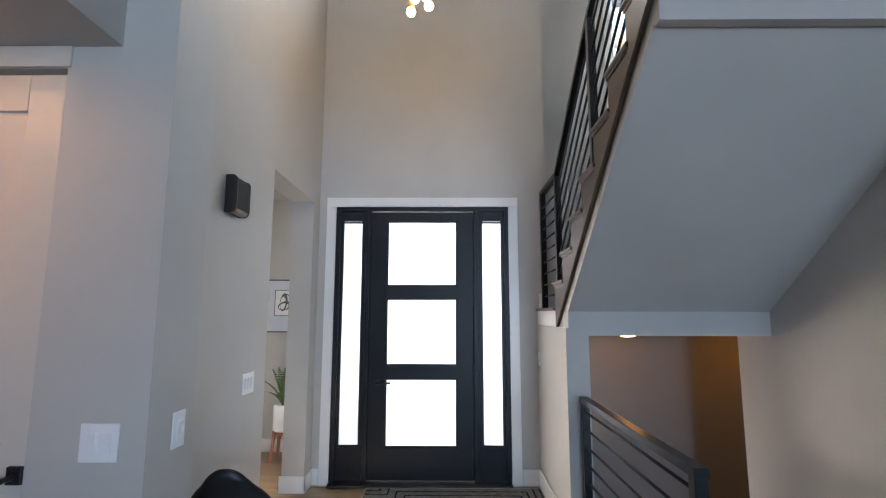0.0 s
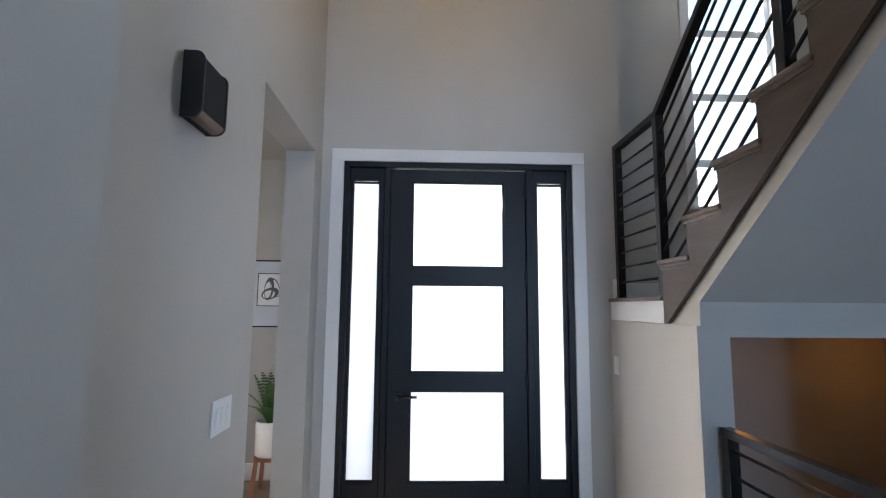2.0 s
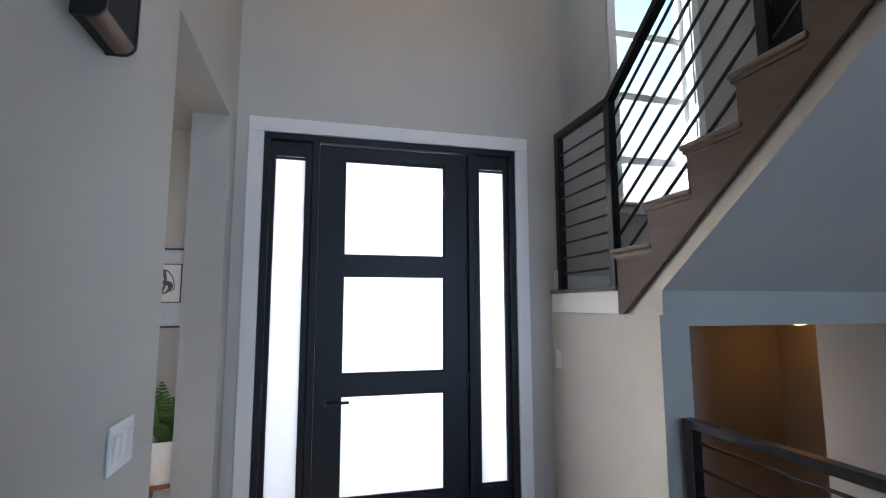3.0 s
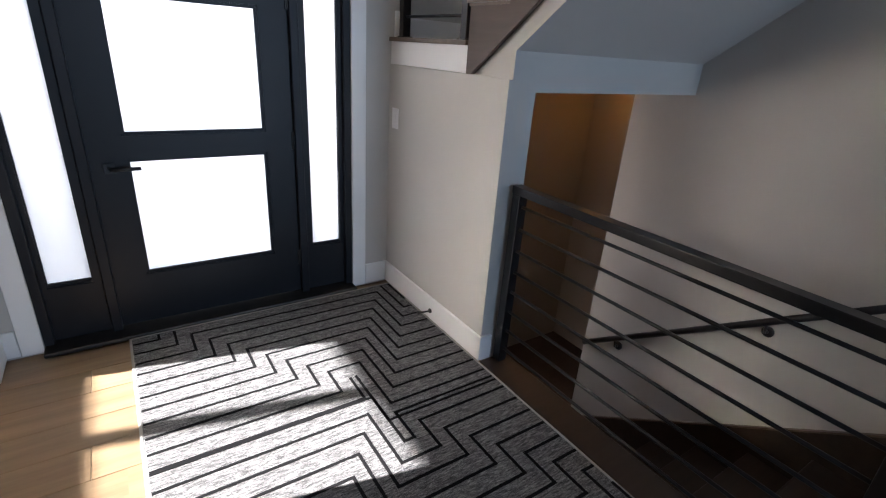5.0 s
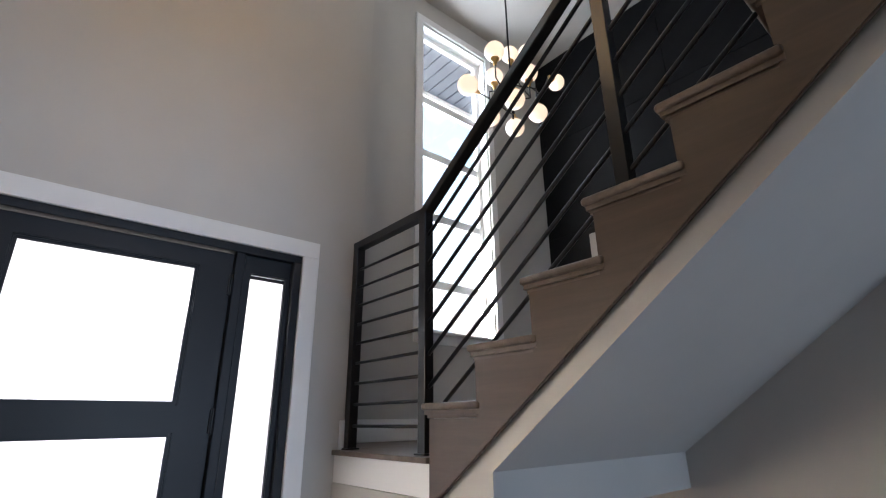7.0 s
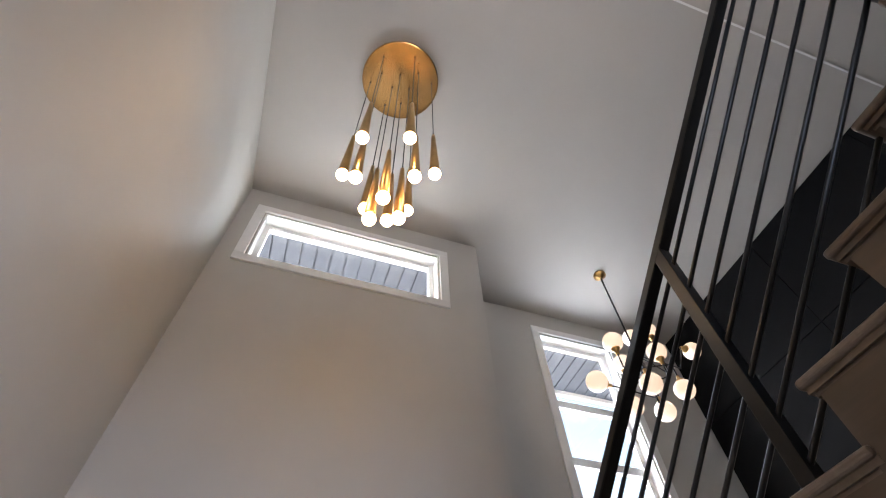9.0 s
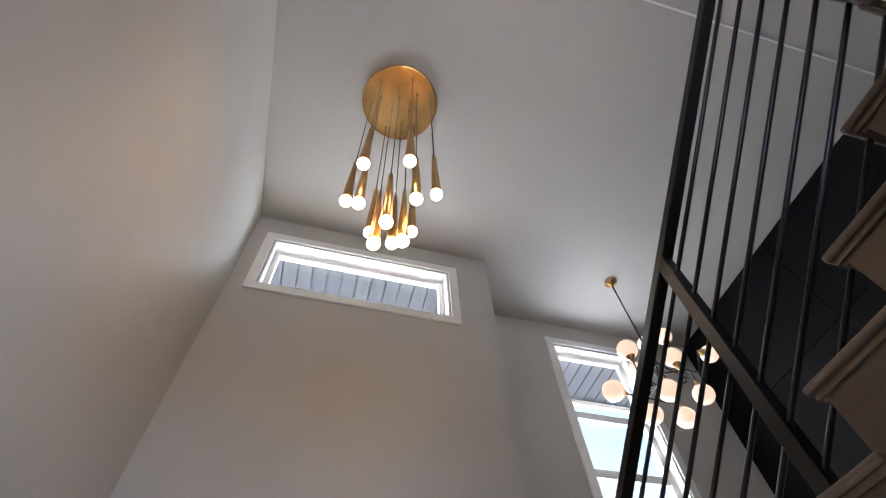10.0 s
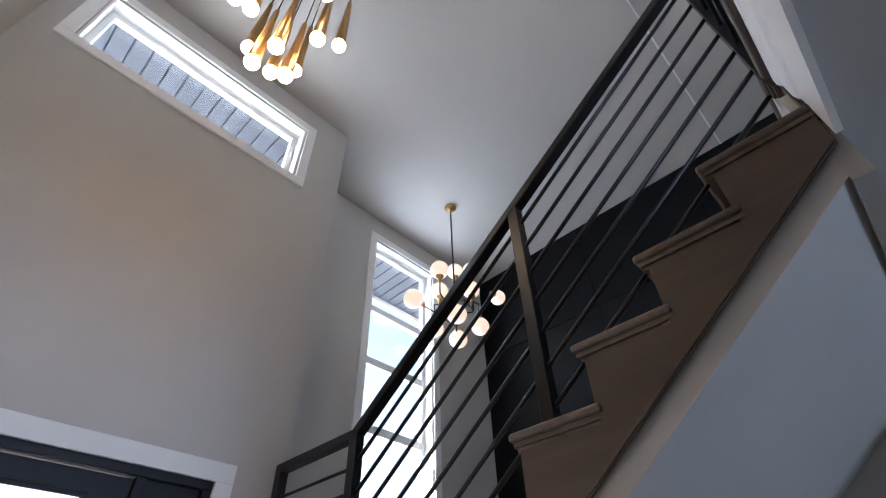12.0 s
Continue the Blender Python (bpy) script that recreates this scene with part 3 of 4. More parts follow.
part("landing_board", boxes((1.028, 3.7, -0.742, 0.0, LAND - 0.022, LAND), (1.147, 3.7, 0.0, FAR, LAND - 0.022, LAND), bevel=0.004), STAIRWOOD, stair, "taupe stained landing edge")

# ---- balustrades ----
upper = thing("stair_balustrade", "black steel stair balustrade with thin parallel bars", "balustrade")
RT = 2.585
SL = RISE / RUN


def foot(x, y, z, parent):
    part("foot_plate", boxes((x - 0.035, x + 0.035, y - 0.035, y + 0.035, z, z + 0.008), bevel=0.003), IRON, parent)


YA, YB, YC, YE = -0.035, -0.636, -1.63, -2.612
for y, z0, z1 in ((YA, LAND, RT - 0.02), (YB, LAND, RT - 0.015), (YC, LAND + RISE * 4, RT - 0.03 + SL * (YB - YC))):
    p = part("post", boxes((SX - 0.024, SX + 0.024, y - 0.024, y + 0.024, z0, z1), bevel=0.003), IRON, upper)
    foot(SX, y, z0, p)
part("top_rail", beam((SX, YA + 0.024, RT - 0.022), (SX, YB - 0.01, RT - 0.022), 0.05, 0.042), IRON, upper)
part("top_rail", beam((SX, YB + 0.012, RT - 0.030), (SX, YE, RT - 0.030 + 0.716 * (YB - YE)), 0.05, 0.042), IRON, upper)
for i in range(9):
    z = RT - 0.160 - 0.1005 * i
    part("bar", tube((SX, YA, z), (SX, YB, z), 0.0075, 8), IRON, upper, smooth=True)
for i in range(7):
    z = RT - 0.152 - 0.135 * i
    ys = YB
    if i == 6:
        ys = YB - 0.12
    part("bar", tube((SX, ys, z + SL * (YB - ys)), (SX, YE, z + 0.727 * (YB - YE)), 0.0085, 8), IRON, upper, smooth=True)

YG, ZG = -2.632, LAND + RISE * 8           # guard along the gallery edge, met by the stair balustrade at a corner post
p = part("corner_post", boxes((SX - 0.024, SX + 0.024, YG - 0.024, YG + 0.024, ZG, RT - 0.030 + 0.716 * (YB - YG) + 0.02), bevel=0.003), IRON, upper)
foot(SX, YG, ZG, p)
GZ = RT - 0.030 + 0.716 * (YB - YG)
gallery = thing("gallery_balustrade", "black steel guard with thin horizontal bars on the gallery edge", "balustrade")
part("top_rail", boxes((-0.949, SX - 0.026, YG - 0.025, YG + 0.025, GZ - 0.022, GZ + 0.02), bevel=0.003), IRON, gallery)
for i in range(6):
    z = RT - 0.152 - 0.135 * i + 0.727 * (YB - YG)
    part("bar", tube((-0.949, YG, z), (SX - 0.024, YG, z), 0.0085, 8), IRON, gallery, smooth=True)
p = part("post", boxes((-0.948, -0.90, YG - 0.024, YG + 0.024, ZG, GZ - 0.02), bevel=0.003), IRON, gallery)
foot(-0.913, YG, ZG, p)

lower = thing("cellar_balustrade", "black steel balustrade guarding the cellar stair", "balustrade")
LX = 1.14
for y in (-1.10, -2.555):
    p = part("post", boxes((LX - 0.025, LX + 0.025, y - 0.025, y + 0.025, -0.09 if y > -2 else -0.015, 0.885), bevel=0.003), IRON, lower)
part("top_rail", boxes((LX - 0.027, LX + 0.027, -2.585, -1.072, 0.885, 0.922), bevel=0.003), IRON, lower)
for i in range(8):
    part("bar", tube((LX, -1.10, 0.83 - 0.108 * i), (LX, -2.555, 0.83 - 0.108 * i), 0.0075, 8), IRON, lower, smooth=True)

rail = thing("wall_handrail", "black wall-mounted handrail descending to the cellar", "handrail")
part("rail", tube((2.375, -2.75, 0.92), (2.375, -0.70, 0.92 - 2.05 * 0.70), 0.020, 14), IRON, rail, smooth=True)
for y in (-2.62, -2.24, -1.79, -0.95):
    z = 0.92 - (y + 2.75) * 0.70
    br = part("bracket", tube((2.375, y, z - 0.015), (2.385, y, z - 0.07), 0.008, 8), IRON, rail, smooth=True)
    part("arm", tube((2.385, y, z - 0.07), (2.43, y, z - 0.075), 0.008, 8), IRON, br, smooth=True)
    part("wall_plate", lathe([(0, 0), (0.032, 0), (0.032, 0.008), (0.024, 0.014), (0, 0.014)], 18, None, pose(2.43, y, z - 0.075, 0, -90)), IRON, br, smooth=True)

# ---- cellar stair ----
down = thing("cellar_stair", "brown wooden stair flight descending to the cellar", "staircase")
for k in range(7):
    yn, top = -2.75 + 0.274 * (k + 1), -0.19 * (k + 1)
    if k < 6:
        part("tread", boxes((1.20, RIGHT - 0.002, yn - 0.274, yn + 0.02, top - 0.03, top), bevel=0.008), DARKWOOD, down)
    part("riser", boxes((1.20, RIGHT - 0.002, yn - 0.295, yn - 0.275, top + 0.0, top + 0.16)), DARKWOOD, down)
part("nosing", boxes((1.07, RIGHT - 0.002, -2.83, -2.73, -0.03, 0.0), bevel=0.008), DARKWOOD, down)
part("curb", boxes((1.03, 1.195, -2.75, -1.073, -0.3, 0.001), bevel=0.004), DARKWOOD, down, "brown wooden floor edge")
part("carriage", prism([(-2.75, -0.25), (-0.85, CELLAR - 0.18), (-0.85, CELLAR - 0.3), (-2.75, -0.6)], "x", 1.20, RIGHT), WALL, down)
SKIRT_AT = -0.07 - (-0.665 + 2.38) * 0.70      # top of the skirt board at the foot of the flight
part("skirt_board", prism([(-2.75, 0.05), (-2.62, 0.098), (-0.665, SKIRT_AT), (-0.665, CELLAR - 0.25), (-2.75, -0.30)], "x", RIGHT - 0.016, RIGHT + 0.001), DARKWOOD, down, "dark brown skirt board along the wall")
# lighter strip painting in the highlight along the skirt board's top edge
part("skirt_cap", prism([(-2.62, 0.102), (-2.62, 0.114), (-0.665, SKIRT_AT + 0.014), (-0.665, SKIRT_AT + 0.002)], "x", RIGHT - 0.022, RIGHT + 0.001), STAIRWOOD, down)
struct("wall_stairwell", boxes((1.05, 1.19, -2.75, -1.055, CELLAR, -0.3)), WALL, "greige wall below the balustrade", "wall")
# ---- rug ----
def rug_material():
    m, nt, b = base_mat("heathered_grey_weave", 0.92)
    v1 = coords(nt, (24, 160, 24))
    v2 = coords(nt, (260, 900, 260))
    a, c = noise_tex(nt, v1, 1.0, 6, 0.7), noise_tex(nt, v2, 1.0, 2, 0.6)
    mx = nt.nodes.new("ShaderNodeMath")
    mx.operation = "ADD"
    nt.links.new(a, mx.inputs[0])
    nt.links.new(c, mx.inputs[1])
    hf = nt.nodes.new("ShaderNodeMath")
    hf.operation = "MULTIPLY"
    hf.inputs[1].default_value = 0.5
    nt.links.new(mx.outputs[0], hf.inputs[0])
    col = ramp(nt, hf.outputs[0], [(0.40, (0.016, 0.015, 0.015)), (0.50, (0.085, 0.081, 0.079)), (0.60, (0.30, 0.29, 0.28))])
    nt.links.new(col, b.inputs["Base Color"])
    bump(nt, b, hf.outputs[0], 0.5, 0.006)
    return m


RUG = rug_material()
RUGLINE = paint("black_yarn", (0.007, 0.0065, 0.007), 0.95, 0.2, 0.5, 400.0)
RUGLINE.node_tree.nodes["Principled BSDF"].inputs["Specular IOR Level"].default_value = 0.1
RUGEDGE = paint("pale_rug_binding", (0.34, 0.32, 0.30), 0.9, 0.15, 0.4, 300.0)
rug = thing("rug", "grey woven entry rug with black stepped lines before the door", "rug")
rx0, rx1, ry0, ry1 = -0.455, 1.018, -2.25, -0.085
part("weave", boxes((rx0 + 0.012, rx1 - 0.012, ry0 + 0.012, ry1 - 0.012, -0.003, 0.010), bevel=0.003), RUG, rug)
part("binding", boxes((rx0, rx0 + 0.012, ry0, ry1, -0.003, 0.009), (rx1 - 0.012, rx1, ry0, ry1, -0.003, 0.009),
                      (rx0 + 0.012, rx1 - 0.012, ry0, ry0 + 0.012, -0.003, 0.009), (rx0 + 0.012, rx1 - 0.012, ry1 - 0.012, ry1, -0.003, 0.009), bevel=0.003), RUGEDGE, rug, "pale rug binding")


def stepped_line(points, w=0.0065):
    """One connected flat band along an axis-parallel polyline."""
    n = len(points)
    bm = bmesh.new()
    rings = []
    for i, (x, y) in enumerate(points):
        dirs = []
        for a, b in ((i - 1, i), (i, i + 1)):
            if 0 <= a and b < n:
                dx, dy = points[b][0] - points[a][0], points[b][1] - points[a][1]
                ln = math.hypot(dx, dy)
                dirs.append((-dy / ln, dx / ln))
        ox, oy = dirs[0] if len(dirs) == 1 else (dirs[0][0] + dirs[1][0], dirs[0][1] + dirs[1][1])
        rings.append([bm.verts.new((x + s * ox * w, y + s * oy * w, z)) for s, z in ((1, 0.009), (1, 0.0115), (-1, 0.0115), (-1, 0.009))])
    for p, q in zip(rings, rings[1:]):
        for k in range(4):
            bm.faces.new((p[k], q[k], q[(k + 1) % 4], p[(k + 1) % 4]))
    bm.faces.new(rings[0])
    bm.faces.new(rings[-1][::-1])
    bmesh.ops.recalc_face_normals(bm, faces=bm.faces[:])
    return bm


def keep_line(pts):
    lo_x, hi_x, lo_y, hi_y = rx0 + 0.016, rx1 - 0.016, ry0 + 0.022, ry1 - 0.022
    run = []
    for (xa, ya), (xb, yb) in zip(pts, pts[1:]):
        a = (min(max(xa, lo_x), hi_x), min(max(ya, lo_y), hi_y))
        b = (min(max(xb, lo_x), hi_x), min(max(yb, lo_y), hi_y))
        outside = (ya == yb and not lo_y <= ya <= hi_y) or math.hypot(b[0] - a[0], b[1] - a[1]) < 0.03
        if not outside:
            run = run + [b] if run else [a, b]
        if outside and run:
            part("stepped_line", stepped_line(run), RUGLINE, rug)
            run = []
    if run:
        part("stepped_line", stepped_line(run), RUGLINE, rug)


STEP = 0.0905
for i in range(-5, 8):
    yl = -0.43 - STEP * i
    x1, x2 = -0.11 + 0.072 * i, 0.83 - 0.058 * i
    keep_line([(rx0, yl), (x1, yl), (x1, yl + 0.165), (x2, yl + 0.165), (x2, yl - 0.175), (rx1, yl - 0.175)])
for j in range(0, 15):
    yl = -1.075 - STEP * j
    xa, xb = 0.425 - 0.062 * j, 0.47 + 0.068 * j
    keep_line([(rx0, yl), (xa, yl), (xa, yl - 0.30), (xb, yl - 0.30), (xb, yl - 0.135), (rx1, yl - 0.135)])

# ---- pendant cluster over the entry ----
cluster = thing("pendant_cluster", "round brass canopy with a cluster of lit brass cone pendants", "pendant lamp")
CX, CY = 0.025, -1.30
part("canopy", lathe([(0, CEILING - 0.001), (0.285, CEILING - 0.001), (0.29, CEILING - 0.006), (0.29, CEILING - 0.030), (0.284, CEILING - 0.036), (0, CEILING - 0.036)],
                     64, None, Matrix.Translation((CX, CY, 0))), SPUNBRASS, cluster, "round brushed brass canopy")
CABLE = paint("black_cable", (0.015, 0.014, 0.013), 0.6)
drops = ((-0.14, -1.44, 3.96), (0.08, -1.51, 3.96), (-0.19, -1.225, 3.94), (-0.125, -1.32, 3.775), (0.138, -1.405, 3.78),
         (0.255, -1.363, 3.96), (0.012, -1.352, 3.60), (-0.04, -1.09, 3.90), (-0.022, -1.242, 3.575), (0.075, -1.142, 3.76),
         (0.105, -1.271, 3.60), (0.185, -1.10, 3.98))
bulb_mesh = to_mesh("bulb", lathe([(0, -0.032)] + [(0.032 * math.cos(a), 0.032 * math.sin(a)) for a in [radians(d) for d in range(-75, 61, 15)]] + [(0.016, 0.031)], 20), BULB, True)
cone_mesh = to_mesh("cone", lathe([(0.0, 0.026), (0.020, 0.026), (0.027, 0.024), (0.028, 0.030), (0.012, 0.47), (0.010, 0.50), (0.0, 0.502)], 24), BRASS, True)
for x, y, z in drops:
    for nm, me in (("cone", cone_mesh), ("bulb", bulb_mesh)):
        o = new(nm, me)
        o.parent, o.location = cluster, (x, y, z)
    part("grommet", lathe([(0, -0.010), (0.005, -0.009), (0.008, 0.002), (0, 0.002)], 10, None, Matrix.Translation((x, y, CEILING - 0.037))), CABLE, cluster)
    part("cable", tube((x, y, z + 0.50), (x, y, CEILING - 0.034), 0.003, 6), CABLE, cluster)

for a in (0.6, 1.9, 3.5, 5.2):
    part("cap_screw", lathe([(0, -0.004), (0.005, -0.003), (0.006, 0.002), (0, 0.002)], 10, None, Matrix.Translation((CX + 0.2 * math.cos(a), CY + 0.2 * math.sin(a), CEILING - 0.037))), BRASS, cluster)

# ---- globe chandelier over the landing ----
chand = thing("globe_chandelier", "branching black and brass chandelier with lit opal globes", "chandelier")
HX, HY = 2.47, -0.06
part("ceiling_rose", lathe([(0, CEILING - 0.001), (0.06, CEILING - 0.001), (0.062, CEILING - 0.02), (0.03, CEILING - 0.035), (0.012, CEILING - 0.06), (0, CEILING - 0.06)], 28, None, Matrix.Translation((HX, HY, 0))),
     BRASS, chand, "brass ceiling rose", True)
part("rod", tube((HX, HY, CEILING - 0.05), (HX, HY, 3.98), 0.008, 10), IRON, chand, smooth=True)
part("hub", lathe([(0, 4.16), (0.03, 4.17), (0.034, 4.26), (0.03, 4.35), (0, 4.36)], 20, None, Matrix.Translation((HX, HY, 0))), IRON, chand, smooth=True)
EYE0 = Vector((-0.15, -2.42, 1.72))
globe_mesh = to_mesh("globe", lathe([(0, -0.080)] + [(0.080 * math.cos(a), 0.080 * math.sin(a)) for a in [radians(d) for d in range(-75, 76, 15)]] + [(0, 0.080)], 24), GLOBE, True)
cup_mesh = to_mesh("cup", lathe([(0, 0.0), (0.014, 0.0), (0.016, 0.03), (0.034, 0.045), (0.036, 0.062), (0, 0.062)], 18), BRASS, True)
arms = ((2.273, 4.548, -0.15, 1), (2.495, 4.66, 0.20, 1), (2.73, 4.81, 0.12, 1), (2.275, 4.31, 0.16, 1), (1.96, 4.06, -0.05, 0), (2.707, 4.552, -0.12, 1),
        (3.137, 4.68, 0.05, 0), (2.48, 4.16, -0.24, -1), (2.80, 4.176, -0.10, -1), (2.49, 3.908, 0.06, -1), (2.205, 3.89, 0.10, -1))
for gx, gz, dy, way in arms:
    s = 1 + dy / 2.36
    p = EYE0 + (Vector((gx, HY, gz)) - EYE0) * s
    side = Vector((p.x - HX, p.y - HY, 0))
    out = side.normalized() if side.length > 0.02 else Vector((1, 0, 0))
    d = Vector((0, 0, way)) if way else out
    base = p - d * 0.128
    cup = new("cup", cup_mesh)
    cup.parent = chand
    cup.matrix_local = Matrix.Translation(base) @ d.to_track_quat("Z", "Y").to_matrix().to_4x4()
    g = new("globe", globe_mesh)
    g.parent, g.location = chand, p
    hz = min(max(base.z, 4.02), 4.45) if way == 0 else min(max(base.z - 0.12 * way, 4.0), 4.45)
    root = Vector((HX, HY, hz))
    knee = Vector((base.x, base.y, hz)) if way else Vector((HX + (base.x - HX) * 0.75, HY + (base.y - HY) * 0.75, hz))
    bm = tube(root, knee, 0.006, 8)
    if (base - knee).length > 0.02:
        tube(knee, base, 0.006, 8, bm)
    part("arm", bm, IRON, chand, smooth=True)

# ---- cellar ceiling lamps ----
for x in (1.83, 3.05):
    dome = thing("dome_lamp", "small lit flush dome ceiling lamp in the cellar hall", "ceiling lamp", group="cellar hall lamps")
    part("base", lathe([(0, 1.325), (0.10, 1.325), (0.10, 1.305), (0, 1.305)], 28, None, Matrix.Translation((x, -0.03, 0))), WHITE, dome)
    part("diffuser", lathe([(0.092, 1.305), (0.085, 1.285), (0.05, 1.268), (0, 1.262)], 28, None, Matrix.Translation((x, -0.03, 0))),
         lamp_glass("warm_dome", (1.0, 0.40, 0.08), 1.15), dome, "warm glowing diffuser", True)

# ---- inner door and hall downlight ----
INNERDOOR = paint("pale_greige_door_paint", (0.60, 0.55, 0.49), 0.4, 0.03, 0.04, 60.0)
inner = thing("door_2", "pale greige painted shaker inner door with a black lever, closed", "door", kind="structure")
part("leaf", boxes((-1.925, -1.08, -2.818, -2.785, 0.01, 2.284), bevel=0.003), INNERDOOR, inner)
for d in ((-1.925, -1.80, -2.833, -2.8185, 0.01, 2.284), (-1.205, -1.08, -2.833, -2.8185, 0.01, 2.284), (-1.80, -1.205, -2.833, -2.8185, 2.155, 2.284), (-1.80, -1.205, -2.833, -2.8185, 0.01, 0.2)):
    part("rail", boxes(d, bevel=0.002), INNERDOOR, inner)
lv = part("lever_handle", tube((-1.10, -2.885, 0.965), (-1.23, -2.885, 0.955), 0.009, 12), BLACKPLASTIC, inner, "black lever handle", True)
part("rose", boxes((-1.125, -1.075, -2.848, -2.8335, 0.94, 0.995), bevel=0.004), BLACKPLASTIC, lv)
part("spindle", tube((-1.10, -2.835, 0.965), (-1.10, -2.892, 0.965), 0.009, 10), BLACKPLASTIC, lv)
part("head_strip", boxes((-1.95, -1.06, -2.852, -2.8405, 2.306, 2.382), bevel=0.003), INNERDOOR, inner)
can = thing("downlight", "small warm recessed downlight in the dropped ceiling", "downlight")
part("ring", lathe([(0.05, 2.384), (0.075, 2.384), (0.075, 2.378), (0.05, 2.378)], 28, None, Matrix.Translation((-1.55, -3.35, 0))), WHITE, can)
part("lens", lathe([(0, 2.3815), (0.05, 2.3815), (0.05, 2.379), (0, 2.379)], 28, None, Matrix.Translation((-1.55, -3.35, 0))), lamp_glass("warm_lens", (1.0, 0.48, 0.18), 18.0), can, "warm glowing lens")

# ---- wall fittings ----
def switch_plate(name, label, w, h, gangs, m, slider=False):
    t = thing(name, label, "light switch")
    bm = boxes((-w / 2, w / 2, -0.006, 0.0, -h / 2, h / 2), bevel=0.0025)
    part("plate", bm, PLATE, t)
    for g in range(gangs):
        x = (g - (gangs - 1) / 2) * 0.046
        part("surround", boxes((x - 0.0175, x + 0.0175, -0.0075, -0.004, -0.034, 0.034), bevel=0.001), PLATE, t)
        bm = prism([(-0.031, -0.0085), (0.031, -0.0125), (0.031, -0.005), (-0.031, -0.005)], "x", x - 0.0145, x + 0.0145)
        for v in bm.verts:
            v.co = (v.co.x, v.co.z, v.co.y)
        bmesh.ops.recalc_face_normals(bm, faces=bm.faces[:])
        part("rocker", bm, PLATE, t)
        for z in (-0.046, 0.046):
            part("screw", lathe([(0, 0), (0.003, 0), (0.002, 0.001), (0, 0.001)], 8, None, pose(x, -0.006, z, 90)), PLATE, t)
    if slider:
        part("slider", boxes((0.011, 0.0145, -0.015, -0.006, -0.01, 0.008), bevel=0.001), PLATE, t)
    t.matrix_world = m
    return t


switch_plate("light_switch", "white two-gang rocker switch plate on the hall wall", 0.122, 0.117, 2, pose(-0.845, -2.8405, 1.066))
switch_plate("light_switch", "white single dimmer switch plate on the pier", 0.076, 0.122, 1, pose(-0.6995, -2.665, 1.068, 0, 0, 90), True)
switch_plate("light_switch", "white three-gang switch plate beside the opening", 0.165, 0.122, 3, pose(-0.9495, -1.465, 1.056, 0, 0, 90))
switch_plate("light_switch", "white single switch plate on the low wall", 0.072, 0.116, 1, pose(1.0395, -0.085, 1.076, 0, 0, -90))

chime = thing("wall_speaker", "black box speaker with a bronze lower edge on the wall", "speaker")
BRONZE = metal("bronze_strip", (0.15, 0.105, 0.075), 0.45, 0.8)
def rounded_side(depth, z0, z1, r):
    """Side outline of a box on the wall whose two front corners are rounded: (x, z) points."""
    wall, front = -0.9495, -0.9495 + depth
    arc = [radians(a) for a in range(0, 91, 15)]
    return ([(wall, z0), (wall, z1)] + [(front - r + r * math.sin(a), z1 - r + r * math.cos(a)) for a in arc]
            + [(front - r + r * math.cos(a), z0 + r - r * math.sin(a)) for a in arc])


for ya in (-1.898, -1.733):
    part("cheek", prism(rounded_side(0.066, 1.998, 2.206, 0.030), "y", ya, ya + 0.009, 0.0015), BLACKPLASTIC, chime, "rounded black end cheek")
part("grille", prism(rounded_side(0.062, 2.002, 2.202, 0.027), "y", -1.8885, -1.7335),
     paint("black_grille_cloth", (0.008, 0.0085, 0.011), 0.85, 0.2, 0.5, 700.0), chime, "black cloth grille")
strip = [(-0.9495 + 0.0635 - 0.028 + 0.028 * math.cos(a), 2.0005 + 0.028 - 0.028 * math.sin(a)) for a in [radians(d) for d in range(15, 91, 15)]]
part("lower_strip", prism(strip + [(-0.926, 2.0005), (-0.926, 2.004)] + [(x - 0.003, z + 0.003) for x, z in strip[::-1]], "y", -1.888, -1.734), BRONZE, chime, "bronze lower edge")

stop = thing("door_stop", "small black spring door stop on the baseboard", "door stop")
part("plate", lathe([(0, 0), (0.014, 0), (0.014, 0.006), (0, 0.006)], 16, None, pose(1.024, -0.60, 0.055, 0, -90)), BLACKPLASTIC, stop)
part("rod", tube((1.02, -0.60, 0.055), (0.955, -0.60, 0.06), 0.005, 10), BLACKPLASTIC, stop, smooth=True)
part("tip", tube((0.957, -0.60, 0.06), (0.938, -0.60, 0.061), 0.010, 12), BLACKPLASTIC, stop, smooth=True)

# ---- study seen through the opening ----
pic = thing("framed_picture", "framed abstract ink drawing with a wide pale mat", "picture")
PX0, PX1, PZ0, PZ1 = -1.86, -1.32, 1.26, 1.84
MAT = paint("pale_blue_mat", (0.62, 0.66, 0.72), 0.8, 0.03)
part("mat", boxes((PX0 + 0.012, PX1 - 0.012, 0.982, 0.990, PZ0 + 0.012, PZ1 - 0.012)), MAT, pic, "wide pale mat")
for d in ((PX0, PX0 + 0.012, 0.97, 0.998, PZ0, PZ1), (PX1 - 0.012, PX1, 0.97, 0.998, PZ0, PZ1), (PX0 + 0.012, PX1 - 0.012, 0.97, 0.998, PZ0, PZ0 + 0.012), (PX0 + 0.012, PX1 - 0.012, 0.97, 0.998, PZ1 - 0.012, PZ1)):
    part("frame", boxes(d, bevel=0.002), BLACKPLASTIC, pic)
part("sheet", boxes((-1.675, -1.445, 0.978, 0.981, 1.445, 1.72)), PLATE, pic)
